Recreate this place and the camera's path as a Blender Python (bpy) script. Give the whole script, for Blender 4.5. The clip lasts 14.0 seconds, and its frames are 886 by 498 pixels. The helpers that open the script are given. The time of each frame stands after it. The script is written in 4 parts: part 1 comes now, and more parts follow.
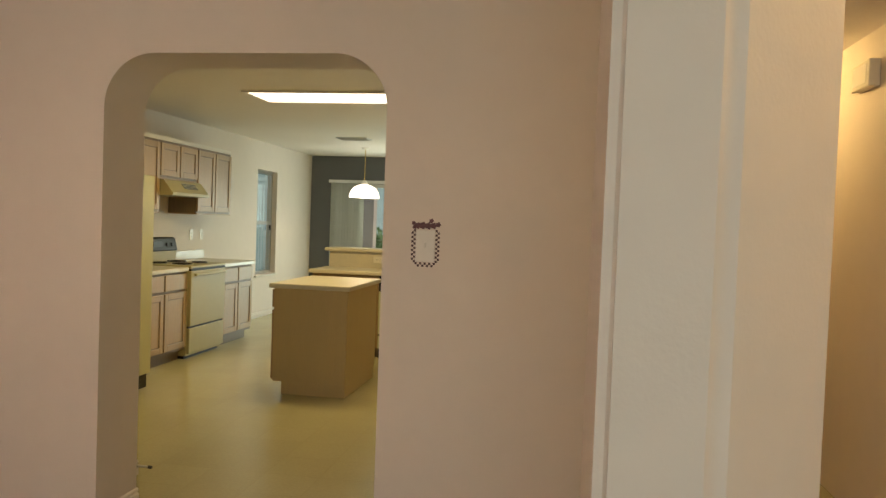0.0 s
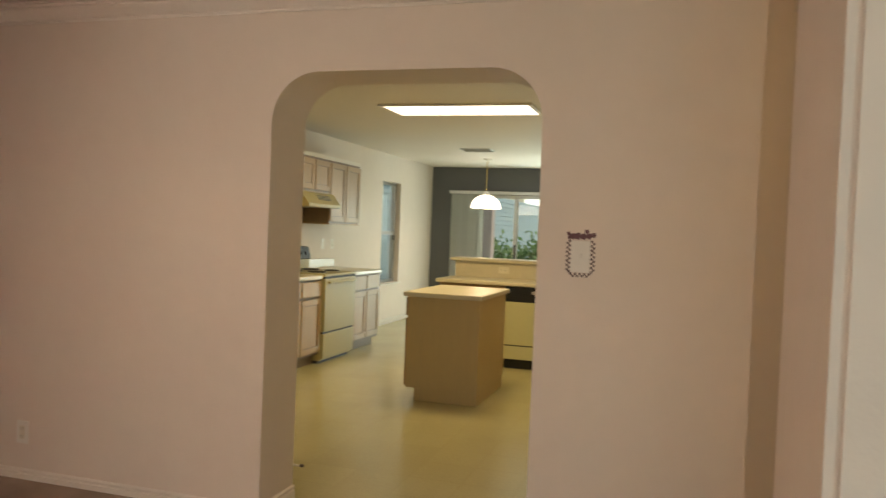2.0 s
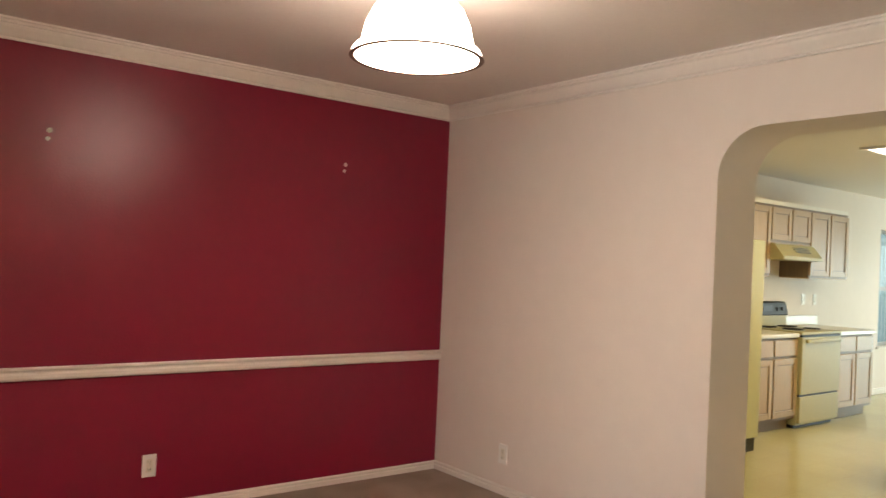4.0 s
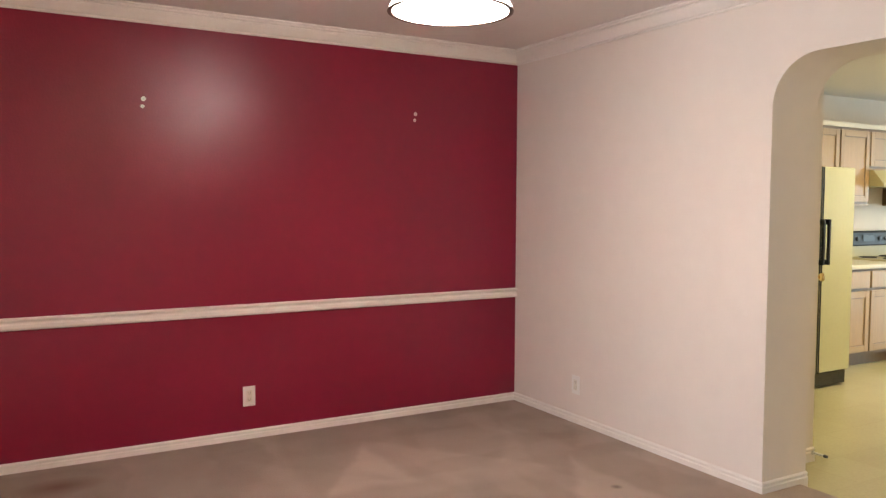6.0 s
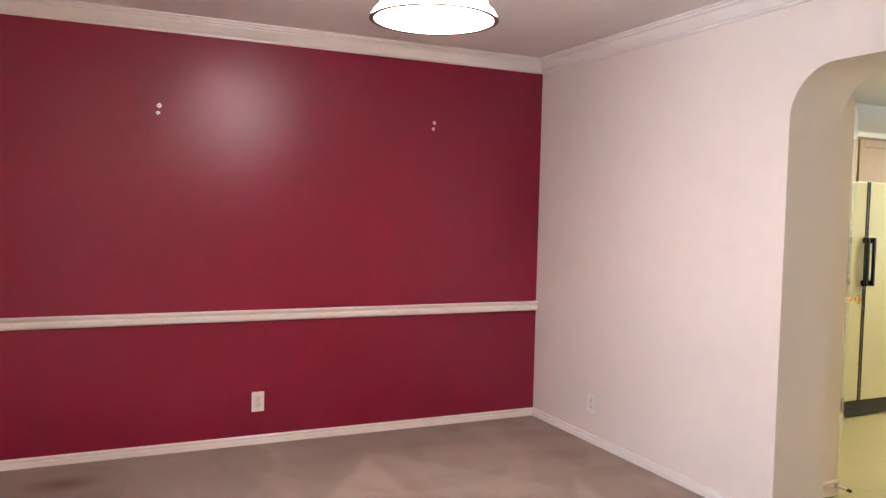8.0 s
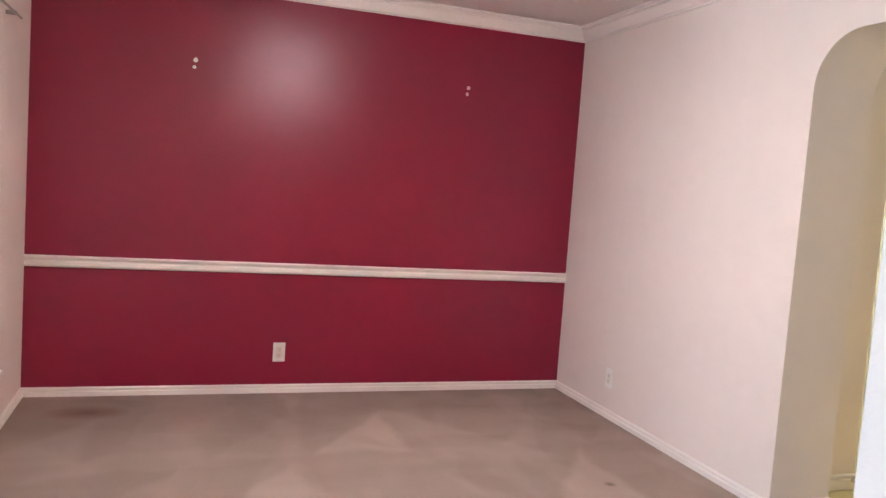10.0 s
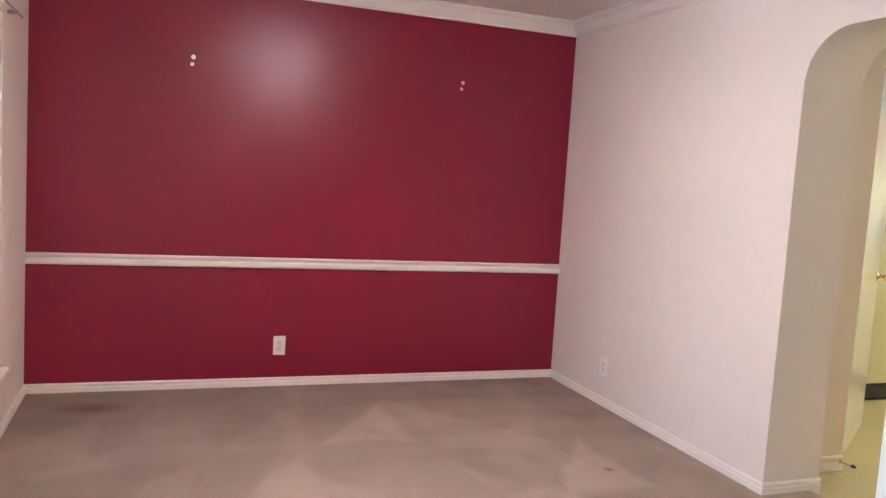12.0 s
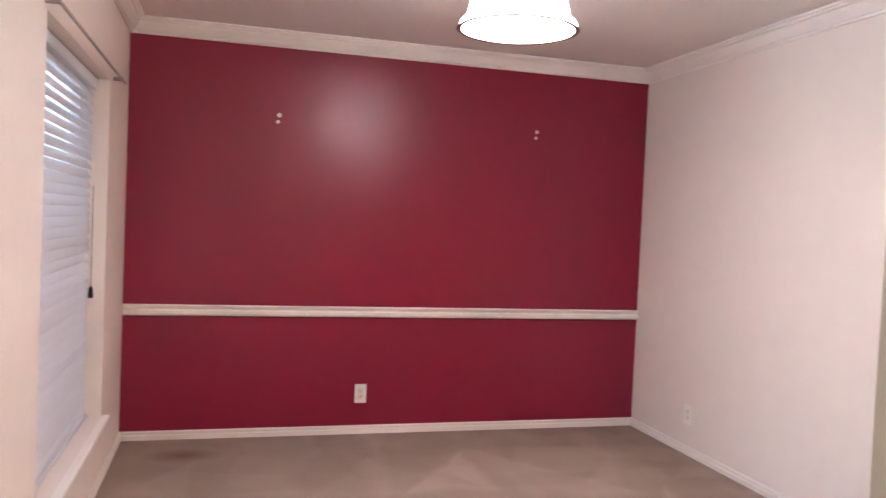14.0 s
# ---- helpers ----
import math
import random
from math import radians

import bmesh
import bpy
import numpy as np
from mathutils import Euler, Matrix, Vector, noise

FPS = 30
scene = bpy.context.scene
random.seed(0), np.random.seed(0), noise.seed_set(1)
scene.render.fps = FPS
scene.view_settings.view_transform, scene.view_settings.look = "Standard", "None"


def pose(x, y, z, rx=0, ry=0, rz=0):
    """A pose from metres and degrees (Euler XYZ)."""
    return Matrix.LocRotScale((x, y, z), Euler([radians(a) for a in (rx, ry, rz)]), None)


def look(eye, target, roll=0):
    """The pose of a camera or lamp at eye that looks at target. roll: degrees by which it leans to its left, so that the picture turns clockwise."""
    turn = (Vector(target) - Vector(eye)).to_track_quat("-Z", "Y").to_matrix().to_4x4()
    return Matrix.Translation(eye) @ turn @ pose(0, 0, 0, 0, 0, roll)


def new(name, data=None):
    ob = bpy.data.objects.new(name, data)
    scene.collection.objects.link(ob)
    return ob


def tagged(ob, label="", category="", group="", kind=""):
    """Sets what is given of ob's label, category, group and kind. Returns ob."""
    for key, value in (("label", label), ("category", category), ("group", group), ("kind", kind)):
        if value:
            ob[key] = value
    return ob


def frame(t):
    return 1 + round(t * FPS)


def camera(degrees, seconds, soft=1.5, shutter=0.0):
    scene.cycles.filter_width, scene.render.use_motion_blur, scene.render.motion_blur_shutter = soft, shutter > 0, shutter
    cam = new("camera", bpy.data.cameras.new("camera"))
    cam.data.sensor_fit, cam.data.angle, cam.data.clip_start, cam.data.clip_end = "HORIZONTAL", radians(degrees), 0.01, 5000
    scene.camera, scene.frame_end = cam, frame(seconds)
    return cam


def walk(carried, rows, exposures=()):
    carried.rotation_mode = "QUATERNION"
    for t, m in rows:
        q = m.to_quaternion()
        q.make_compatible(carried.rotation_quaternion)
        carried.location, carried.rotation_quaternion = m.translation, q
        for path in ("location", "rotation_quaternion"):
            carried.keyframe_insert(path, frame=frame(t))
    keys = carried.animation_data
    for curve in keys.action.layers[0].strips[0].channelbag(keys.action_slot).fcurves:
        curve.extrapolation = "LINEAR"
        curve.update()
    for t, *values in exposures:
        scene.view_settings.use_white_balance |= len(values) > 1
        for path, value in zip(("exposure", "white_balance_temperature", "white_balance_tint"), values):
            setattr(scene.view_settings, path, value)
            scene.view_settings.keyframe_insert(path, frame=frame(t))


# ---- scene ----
# camera and walk
cam = camera(59.4, 14.0, soft=1.4, shutter=0.3)
PATH = [
    (0, (4.004, -3.065, 1.384), (3.690, -1.090, 1.319), 2.1),
    (0.5, (3.949, -3.167, 1.370), (3.635, -1.193, 1.311), 2.5),
    (1, (3.889, -3.247, 1.369), (3.571, -1.274, 1.311), 2.5),
    (1.5, (3.857, -3.265, 1.380), (3.480, -1.302, 1.319), 2.5),
    (2, (3.828, -3.153, 1.377), (3.244, -1.241, 1.328), 2.3),
    (2.5, (3.844, -3.079, 1.375), (2.926, -1.303, 1.357), 2.4),
    (3, (3.910, -3.071, 1.396), (2.683, -1.491, 1.414), 2.4),
    (3.5, (4.004, -3.099, 1.429), (2.556, -1.720, 1.469), 2.8),
    (4, (4.086, -3.190, 1.395), (2.508, -1.962, 1.427), 2.6),
    (4.2, (4.115, -3.206, 1.412), (2.500, -2.026, 1.420), 2.5),
    (6.3, (4.412, -3.105, 1.384), (2.674, -2.115, 1.264), 0.1),
    (6.5, (4.412, -3.103, 1.384), (2.672, -2.119, 1.263), 0.1),
    (7, (4.360, -3.026, 1.417), (2.609, -2.068, 1.288), 0.4),
    (7.2, (4.382, -2.993, 1.411), (2.626, -2.045, 1.288), 0.4),
    (9.3, (4.593, -2.534, 1.407), (2.709, -1.875, 1.287), 3.7),
    (9.5, (4.607, -2.522, 1.392), (2.723, -1.865, 1.259), 3.9),
    (10, (4.648, -2.461, 1.331), (2.760, -1.819, 1.170), 4.1),
    (10.5, (4.672, -2.424, 1.301), (2.785, -1.791, 1.102), 4.1),
    (11, (4.677, -2.441, 1.308), (2.795, -1.800, 1.091), 4.2),
    (11.5, (4.693, -2.494, 1.340), (2.817, -1.833, 1.131), 3.9),
    (12, (4.687, -2.574, 1.348), (2.818, -1.887, 1.165), 3.6),
    (12.5, (4.716, -2.628, 1.304), (2.849, -1.924, 1.172), 2.9),
    (13, (4.724, -2.700, 1.301), (2.863, -1.973, 1.211), 2.8),
    (13.5, (4.768, -2.700, 1.328), (2.904, -1.981, 1.260), 2.8),
    (14, (4.702, -2.692, 1.352), (2.777, -2.156, 1.281), 2.5),
]
EXPO = [(0, -0.74, 8500, 17), (0.5, -0.76, 8600, 19), (1.5, -0.66, 8500, 19), (2.2, -0.58, 8400, 19), (3.0, -0.27, 7900, 18), (4.0, 0.03, 7400, 18), (6.3, 0.55, 6300, 19), (9.5, 0.71, 5850, 22), (11.5, 0.67, 5850, 22), (12.5, 0.61, 5900, 23), (14, 0.62, 5900, 23)]
walk(cam, [(t, look(eye, target, roll)) for t, eye, target, roll in PATH],
     exposures=EXPO)

# ---------------------------------------------------------------- world and light
world = bpy.data.worlds.new("sky")
scene.world = world
world.use_nodes = True
wn = world.node_tree
sky = wn.nodes.new("ShaderNodeTexSky")
sky.sky_type = "NISHITA"
sky.sun_disc = False
sky.sun_elevation = radians(41)
sky.sun_rotation = radians(105)
wn.links.new(sky.outputs["Color"], wn.nodes["Background"].inputs["Color"])
wn.nodes["Background"].inputs["Strength"].default_value = 0.15


def lamp(name, kind, m, energy, color=(1, 1, 1), **more):
    data = bpy.data.lights.new(name, kind)
    data.energy, data.color = energy, color
    ob = new(name, data)
    ob.matrix_world = m
    if "size" in more:
        data.shape, data.size, data.size_y = "RECTANGLE", more["size"][0], more["size"][1]
    if "radius" in more:
        data.shadow_soft_size = more["radius"]
    if "angle" in more:
        data.angle = radians(more["angle"])
    return ob


CEIL = 2.42
BOWL = (1.94, -1.67, 2.085)      # rim centre of the dining room ceiling light
PEND = (1.13, 7.69, 1.715)        # rim centre of the breakfast pendant
WARM = (1.0, 0.86, 0.66)
lamp("sun", "SUN", look((20, 4, 18), (0, 9, 0)), 5.0, (1.0, 0.95, 0.88), angle=2)
lamp("bulb_dining", "POINT", pose(BOWL[0], BOWL[1], BOWL[2] + 0.09), 13.0, (1.0, 0.77, 0.63), radius=0.09)
lamp("bulb_pendant", "POINT", pose(PEND[0], PEND[1], PEND[2] + 0.05), 14, WARM, radius=0.06)
lamp("kitchen_tubes", "AREA", pose(1.98, 3.27, 2.385), 41, (1.0, 0.87, 0.39), size=(1.2, 0.5))
lamp("hall_bulb", "POINT", pose(4.95, 1.6, 2.25), 22, (1.0, 0.78, 0.36), radius=0.1)
# unseen fill lamp, added to warm the angled face of the wall end
lamp("foyer_warm_fill", "POINT", pose(5.15, -1.7, 2.25), 13, (1.0, 0.75, 0.34), radius=0.1)
# area lamp added out of view in the slider's right part, for sky light
lamp("daylight_slider", "AREA", pose(2.4, 9.23, 1.05, -90, 0, 0), 125, (0.62, 0.93, 1.0), size=(1.2, 1.9))
lamp("daylight_dining_window", "AREA", pose(1.37, -3.42, 1.15, -90, 0, 180), 9, (0.70, 0.85, 1.0), size=(1.3, 1.55))
lamp("daylight_entry", "AREA", pose(4.3, -5.32, 1.35, -90, 0, 180), 56, (0.66, 0.90, 1.0), size=(1.5, 1.9))

# ---------------------------------------------------------------- materials


def material(name, color, rough=0.6, metal=0.0, var=0.06, scale=3.0, grain=40.0, bump=0.0, bump_scale=120.0,
             bump_dist=0.002, stretch=(1, 1, 1), coat=0.0, spec=0.5, rough_var=0.0, random_tint=0.0):
    """A painted, plastic, metal or wooden surface: two scales of colour variation, and fine relief."""
    mat = bpy.data.materials.new(name)
    mat.use_nodes = True
    nt = mat.node_tree
    b = nt.nodes["Principled BSDF"]
    co = nt.nodes.new("ShaderNodeTexCoord")
    mp = nt.nodes.new("ShaderNodeMapping")
    mp.inputs["Scale"].default_value = stretch
    nt.links.new(co.outputs["Object"], mp.inputs["Vector"])
    n1 = nt.nodes.new("ShaderNodeTexNoise")
    n1.inputs["Scale"].default_value, n1.inputs["Detail"].default_value = scale, 4
    n2 = nt.nodes.new("ShaderNodeTexNoise")
    n2.inputs["Scale"].default_value, n2.inputs["Detail"].default_value = grain, 3
    mix = nt.nodes.new("ShaderNodeMath")
    mix.operation = "ADD"
    for n in (n1, n2):
        nt.links.new(mp.outputs["Vector"], n.inputs["Vector"])
    nt.links.new(n1.outputs["Fac"], mix.inputs[0])
    nt.links.new(n2.outputs["Fac"], mix.inputs[1])
    ramp = nt.nodes.new("ShaderNodeMapRange")
    ramp.inputs["From Min"].default_value, ramp.inputs["From Max"].default_value = 0.6, 1.4
    ramp.inputs["To Min"].default_value, ramp.inputs["To Max"].default_value = 1 - var, 1 + var
    nt.links.new(mix.outputs[0], ramp.inputs["Value"])
    mul = nt.nodes.new("ShaderNodeVectorMath")
    mul.operation = "SCALE"
    mul.inputs[0].default_value = color
    last = ramp.outputs["Result"]
    if random_tint:
        info = nt.nodes.new("ShaderNodeObjectInfo")
        r2 = nt.nodes.new("ShaderNodeMapRange")
        r2.inputs["To Min"].default_value, r2.inputs["To Max"].default_value = 1 - random_tint, 1 + random_tint
        nt.links.new(info.outputs["Random"], r2.inputs["Value"])
        m2 = nt.nodes.new("ShaderNodeMath")
        m2.operation = "MULTIPLY"
        nt.links.new(last, m2.inputs[0])
        nt.links.new(r2.outputs["Result"], m2.inputs[1])
        last = m2.outputs[0]
    nt.links.new(last, mul.inputs["Scale"])
    nt.links.new(mul.outputs["Vector"], b.inputs["Base Color"])
    b.inputs["Roughness"].default_value, b.inputs["Metallic"].default_value = rough, metal
    b.inputs["Specular IOR Level"].default_value = spec
    b.inputs["Coat Weight"].default_value = coat
    if rough_var:
        rr = nt.nodes.new("ShaderNodeMapRange")
        rr.inputs["To Min"].default_value, rr.inputs["To Max"].default_value = rough - rough_var, rough + rough_var
        nt.links.new(n1.outputs["Fac"], rr.inputs["Value"])
        nt.links.new(rr.outputs["Result"], b.inputs["Roughness"])
    if bump:
        n3 = nt.nodes.new("ShaderNodeTexNoise")
        n3.inputs["Scale"].default_value, n3.inputs["Detail"].default_value = bump_scale, 3
        nt.links.new(mp.outputs["Vector"], n3.inputs["Vector"])
        bp = nt.nodes.new("ShaderNodeBump")
        bp.inputs["Strength"].default_value, bp.inputs["Distance"].default_value = bump, bump_dist
        nt.links.new(n3.outputs["Fac"], bp.inputs["Height"])
        nt.links.new(bp.outputs["Normal"], b.inputs["Normal"])
    return mat


def glow(name, color, strength):
    mat = bpy.data.materials.new(name)
    mat.use_nodes = True
    b = mat.node_tree.nodes["Principled BSDF"]
    b.inputs["Base Color"].default_value = (0.85, 0.85, 0.83, 1)
    b.inputs["Roughness"].default_value = 0.25
    b.inputs["Emission Color"].default_value = (*color, 1)
    b.inputs["Emission Strength"].default_value = strength
    return mat


def glass_pane(name, tint):
    mat = bpy.data.materials.new(name)
    mat.use_nodes = True
    b = mat.node_tree.nodes["Principled BSDF"]
    b.inputs["Base Color"].default_value = (*tint, 1)
    b.inputs["Roughness"].default_value = 0.02
    b.inputs["Transmission Weight"].default_value = 1.0
    b.inputs["IOR"].default_value = 1.45
    return mat


def carpet_material():
    """Cut-pile carpet: vacuumed wedges of lighter and darker nap, fibre grain, one brown stain and a dark spot."""
    mat = material("carpet_pile", (0.36, 0.282, 0.232), rough=0.95, var=0.10, scale=2.2, grain=420, bump=0.9,
                   bump_scale=330, bump_dist=0.006, spec=0.1)
    nt = mat.node_tree
    b = nt.nodes["Principled BSDF"]
    source = b.inputs["Base Color"].links[0].from_socket
    co = nt.nodes.new("ShaderNodeTexCoord")
    warp = nt.nodes.new("ShaderNodeTexNoise")
    warp.inputs["Scale"].default_value = 2.4
    warp.inputs["Detail"].default_value = 5
    wob = nt.nodes.new("ShaderNodeMix")
    wob.data_type = "VECTOR"
    wob.inputs["Factor"].default_value = 0.24
    nt.links.new(co.outputs["Object"], warp.inputs["Vector"])
    nt.links.new(co.outputs["Object"], wob.inputs["A"])
    nt.links.new(warp.outputs["Color"], wob.inputs["B"])
    total = None
    for turn, size, amount in ((0.35, (1.0, 3.4, 1), 0.07), (-0.5, (3.0, 0.9, 1), 0.07)):
        mp = nt.nodes.new("ShaderNodeMapping")
        mp.inputs["Rotation"].default_value = (0, 0, turn)
        mp.inputs["Scale"].default_value = size
        vo = nt.nodes.new("ShaderNodeTexVoronoi")
        vo.feature = "SMOOTH_F1"
        vo.inputs["Smoothness"].default_value = 0.28
        vo.inputs["Scale"].default_value = 1.6
        nt.links.new(wob.outputs[1], mp.inputs["Vector"])
        nt.links.new(mp.outputs["Vector"], vo.inputs["Vector"])
        sep = nt.nodes.new("ShaderNodeSeparateColor")
        nt.links.new(vo.outputs["Color"], sep.inputs["Color"])
        rng = nt.nodes.new("ShaderNodeMapRange")
        rng.inputs["To Min"].default_value, rng.inputs["To Max"].default_value = 1 - amount, 1 + amount
        nt.links.new(sep.outputs["Red"], rng.inputs["Value"])
        if total is None:
            total = rng.outputs["Result"]
        else:
            mul = nt.nodes.new("ShaderNodeMath")
            mul.operation = "MULTIPLY"
            nt.links.new(total, mul.inputs[0])
            nt.links.new(rng.outputs["Result"], mul.inputs[1])
            total = mul.outputs[0]
    # vacuum strokes: rows of slanted wedges of brushed-up nap, each of its own strength
    pos = nt.nodes.new("ShaderNodeSeparateXYZ")
    wob2 = nt.nodes.new("ShaderNodeMix")
    wob2.data_type = "VECTOR"
    wob2.inputs["Factor"].default_value = 0.19
    nt.links.new(co.outputs["Object"], wob2.inputs["A"])
    nt.links.new(warp.outputs["Color"], wob2.inputs["B"])
    nt.links.new(wob2.outputs[1], pos.inputs["Vector"])

    def calc(op, a, c=0.0):
        n = nt.nodes.new("ShaderNodeMath")
        n.operation = op
        for i, q in enumerate((a, c)):
            if isinstance(q, (int, float)):
                n.inputs[i].default_value = q
            else:
                nt.links.new(q, n.inputs[i])
        return n.outputs[0]

    for length, width, slant, shift, amount in ((0.62, 0.40, 0.35, 0.37, 0.25), (0.85, 0.56, -0.5, 0.61, 0.16)):
        along = calc("ADD", calc("DIVIDE", pos.outputs["X"], length), shift)
        row, v = calc("FLOOR", along), calc("FRACT", along)
        across = calc("ADD", calc("DIVIDE", calc("ADD", pos.outputs["Y"], calc("MULTIPLY", pos.outputs["X"], slant)), width),
                      calc("MULTIPLY", row, 0.618))
        cell, u = calc("FLOOR", across), calc("FRACT", across)
        key = nt.nodes.new("ShaderNodeCombineXYZ")
        nt.links.new(row, key.inputs[0])
        nt.links.new(cell, key.inputs[1])
        white = nt.nodes.new("ShaderNodeTexWhiteNoise")
        nt.links.new(key.outputs[0], white.inputs["Vector"])
        wedge = nt.nodes.new("ShaderNodeMapRange")
        wedge.interpolation_type = "SMOOTHSTEP"
        wedge.inputs["From Min"].default_value, wedge.inputs["From Max"].default_value = -0.03, 0.13
        nt.links.new(calc("SUBTRACT", calc("MULTIPLY", v, 0.55), calc("ABSOLUTE", calc("SUBTRACT", u, 0.5))), wedge.inputs["Value"])
        fade = nt.nodes.new("ShaderNodeMapRange")
        fade.interpolation_type = "SMOOTHSTEP"
        fade.inputs["From Min"].default_value, fade.inputs["From Max"].default_value = 1.0, 0.86
        nt.links.new(v, fade.inputs["Value"])
        power = calc("MULTIPLY", calc("POWER", white.outputs["Value"], 2.0), amount)
        mark = calc("MULTIPLY", calc("MULTIPLY", wedge.outputs["Result"], fade.outputs["Result"]), power)
        total = calc("MULTIPLY", total, calc("ADD", mark, 1.0 - amount * 0.15))
    sc = nt.nodes.new("ShaderNodeVectorMath")
    sc.operation = "SCALE"
    nt.links.new(source, sc.inputs[0])
    nt.links.new(total, sc.inputs["Scale"])
    last = sc.outputs["Vector"]
    for place, size, dark in (((0.325, -2.88, 0), (0.13, 0.22, 1), (0.15, 0.050, 0.030)), ((1.63, -0.545, 0), (0.035, 0.035, 1), (0.06, 0.045, 0.04))):
        mp = nt.nodes.new("ShaderNodeMapping")
        mp.vector_type = "TEXTURE"
        mp.inputs["Location"].default_value, mp.inputs["Scale"].default_value = place, size
        nt.links.new(co.outputs["Object"], mp.inputs["Vector"])
        ln = nt.nodes.new("ShaderNodeVectorMath")
        ln.operation = "LENGTH"
        nt.links.new(mp.outputs["Vector"], ln.inputs[0])
        rng = nt.nodes.new("ShaderNodeMapRange")
        rng.inputs["From Min"].default_value, rng.inputs["From Max"].default_value = 1.0, 0.1
        rng.inputs["To Max"].default_value = 0.62
        nt.links.new(ln.outputs["Value"], rng.inputs["Value"])
        mx = nt.nodes.new("ShaderNodeMix")
        mx.data_type = "RGBA"
        mx.inputs["B"].default_value = (*dark, 1)
        mx.inputs[7].default_value = (*dark, 1)
        nt.links.new(rng.outputs["Result"], mx.inputs["Factor"])
        nt.links.new(last, mx.inputs[6])
        last = mx.outputs[2]
    nt.links.new(last, b.inputs["Base Color"])
    return mat


def vinyl_material():
    """Cream sheet vinyl printed with a faint square pattern, softly glossy."""
    mat = material("vinyl_floor", (0.52, 0.465, 0.275), rough=0.22, var=0.07, scale=1.4, grain=60, bump=0.12, bump_scale=60, rough_var=0.08)
    nt = mat.node_tree
    b = nt.nodes["Principled BSDF"]
    source = b.inputs["Base Color"].links[0].from_socket
    co = nt.nodes.new("ShaderNodeTexCoord")
    br = nt.nodes.new("ShaderNodeTexBrick")
    br.offset = 0.0
    br.inputs["Color1"].default_value = (1, 1, 1, 1)
    br.inputs["Color2"].default_value = (0.96, 0.96, 0.96, 1)
    br.inputs["Mortar"].default_value = (0.955, 0.95, 0.94, 1)
    br.inputs["Scale"].default_value = 1.0
    br.inputs["Mortar Size"].default_value = 0.006
    br.inputs["Brick Width"].default_value = br.inputs["Row Height"].default_value = 0.305
    nt.links.new(co.outputs["Object"], br.inputs["Vector"])
    mul = nt.nodes.new("ShaderNodeVectorMath")
    mul.operation = "MULTIPLY"
    nt.links.new(source, mul.inputs[0])
    nt.links.new(br.outputs["Color"], mul.inputs[1])
    nt.links.new(mul.outputs["Vector"], b.inputs["Base Color"])
    return mat


WALL = material("wall_paint_cream", (0.76, 0.67, 0.60), rough=0.62, var=0.025, scale=1.3, grain=9, bump=0.22, bump_scale=95, bump_dist=0.003)
RED = material("wall_paint_crimson", (0.220, 0.0085, 0.031), rough=0.30, spec=0.43, var=0.06, scale=1.1, grain=14, bump=0.30, bump_scale=85, bump_dist=0.003, rough_var=0.05)
GREY = material("wall_paint_slate", (0.12, 0.125, 0.13), rough=0.6, var=0.05, bump=0.2, bump_scale=95)
CEILING = material("ceiling_paint", (0.77, 0.71, 0.66), rough=0.8, var=0.03, scale=1.0, bump=0.35, bump_scale=140, bump_dist=0.003)
TRIM = material("trim_enamel", (0.80, 0.74, 0.68), rough=0.34, var=0.03, scale=5, bump=0.05, bump_scale=30)
PLASTIC = material("white_plastic", (0.80, 0.77, 0.72), rough=0.32, var=0.03)
IVORY = material("ivory_plastic", (0.72, 0.67, 0.57), rough=0.35, var=0.03)
DARK = material("dark_slot", (0.03, 0.03, 0.035), rough=0.5)
BLACK = material("black_enamel", (0.018, 0.020, 0.026), rough=0.22, var=0.1)
STEEL = material("brushed_metal", (0.55, 0.54, 0.52), rough=0.3, metal=1.0, var=0.08, stretch=(1, 1, 12))
BRASS = material("polished_brass", (0.80, 0.58, 0.26), rough=0.2, metal=1.0, var=0.06)
RIM = material("antique_brass_rim", (0.20, 0.13, 0.09), rough=0.45, metal=0.5, var=0.15, scale=9)
BRONZE = material("aged_bronze", (0.24, 0.17, 0.13), rough=0.38, metal=0.75, var=0.2, scale=8)
OAK = material("pickled_oak", (0.42, 0.275, 0.15), rough=0.42, var=0.10, scale=5, grain=24, stretch=(9, 9, 0.8), bump=0.15, bump_scale=50, random_tint=0.05)
# darker copy of the pickled oak: shade of gaps and recesses put into the colour
OAK_EDGE = material("pickled_oak_shaded", (0.22, 0.15, 0.095), rough=0.5, var=0.15, scale=6, grain=30, stretch=(9, 9, 0.8))
OAK_PLY = material("oak_veneer", (0.49, 0.36, 0.195), rough=0.40, var=0.04, scale=3, grain=22, stretch=(7, 7, 0.7), bump=0.12, bump_scale=40)
LAMINATE = material("cream_laminate", (0.62, 0.56, 0.45), rough=0.28, var=0.06, scale=18, grain=160)
ALMOND = material("almond_enamel", (0.56, 0.535, 0.34), rough=0.26, var=0.03, bump=0.06, bump_scale=220)
BISQUE = material("bisque_enamel", (0.45, 0.40, 0.23), rough=0.48, var=0.04, bump=0.06, bump_scale=220)
HAZE = glow("hazy_sky", (0.74, 0.95, 1.0), 2.2)
SATIN = material("black_satin", (0.020, 0.022, 0.028), rough=0.55, var=0.1)
COIL = material("burner_coil", (0.035, 0.032, 0.03), rough=0.5, metal=0.5)
DOORPAINT = material("glossy_door_paint", (0.78, 0.75, 0.70), rough=0.14, var=0.03, scale=2, coat=0.4)
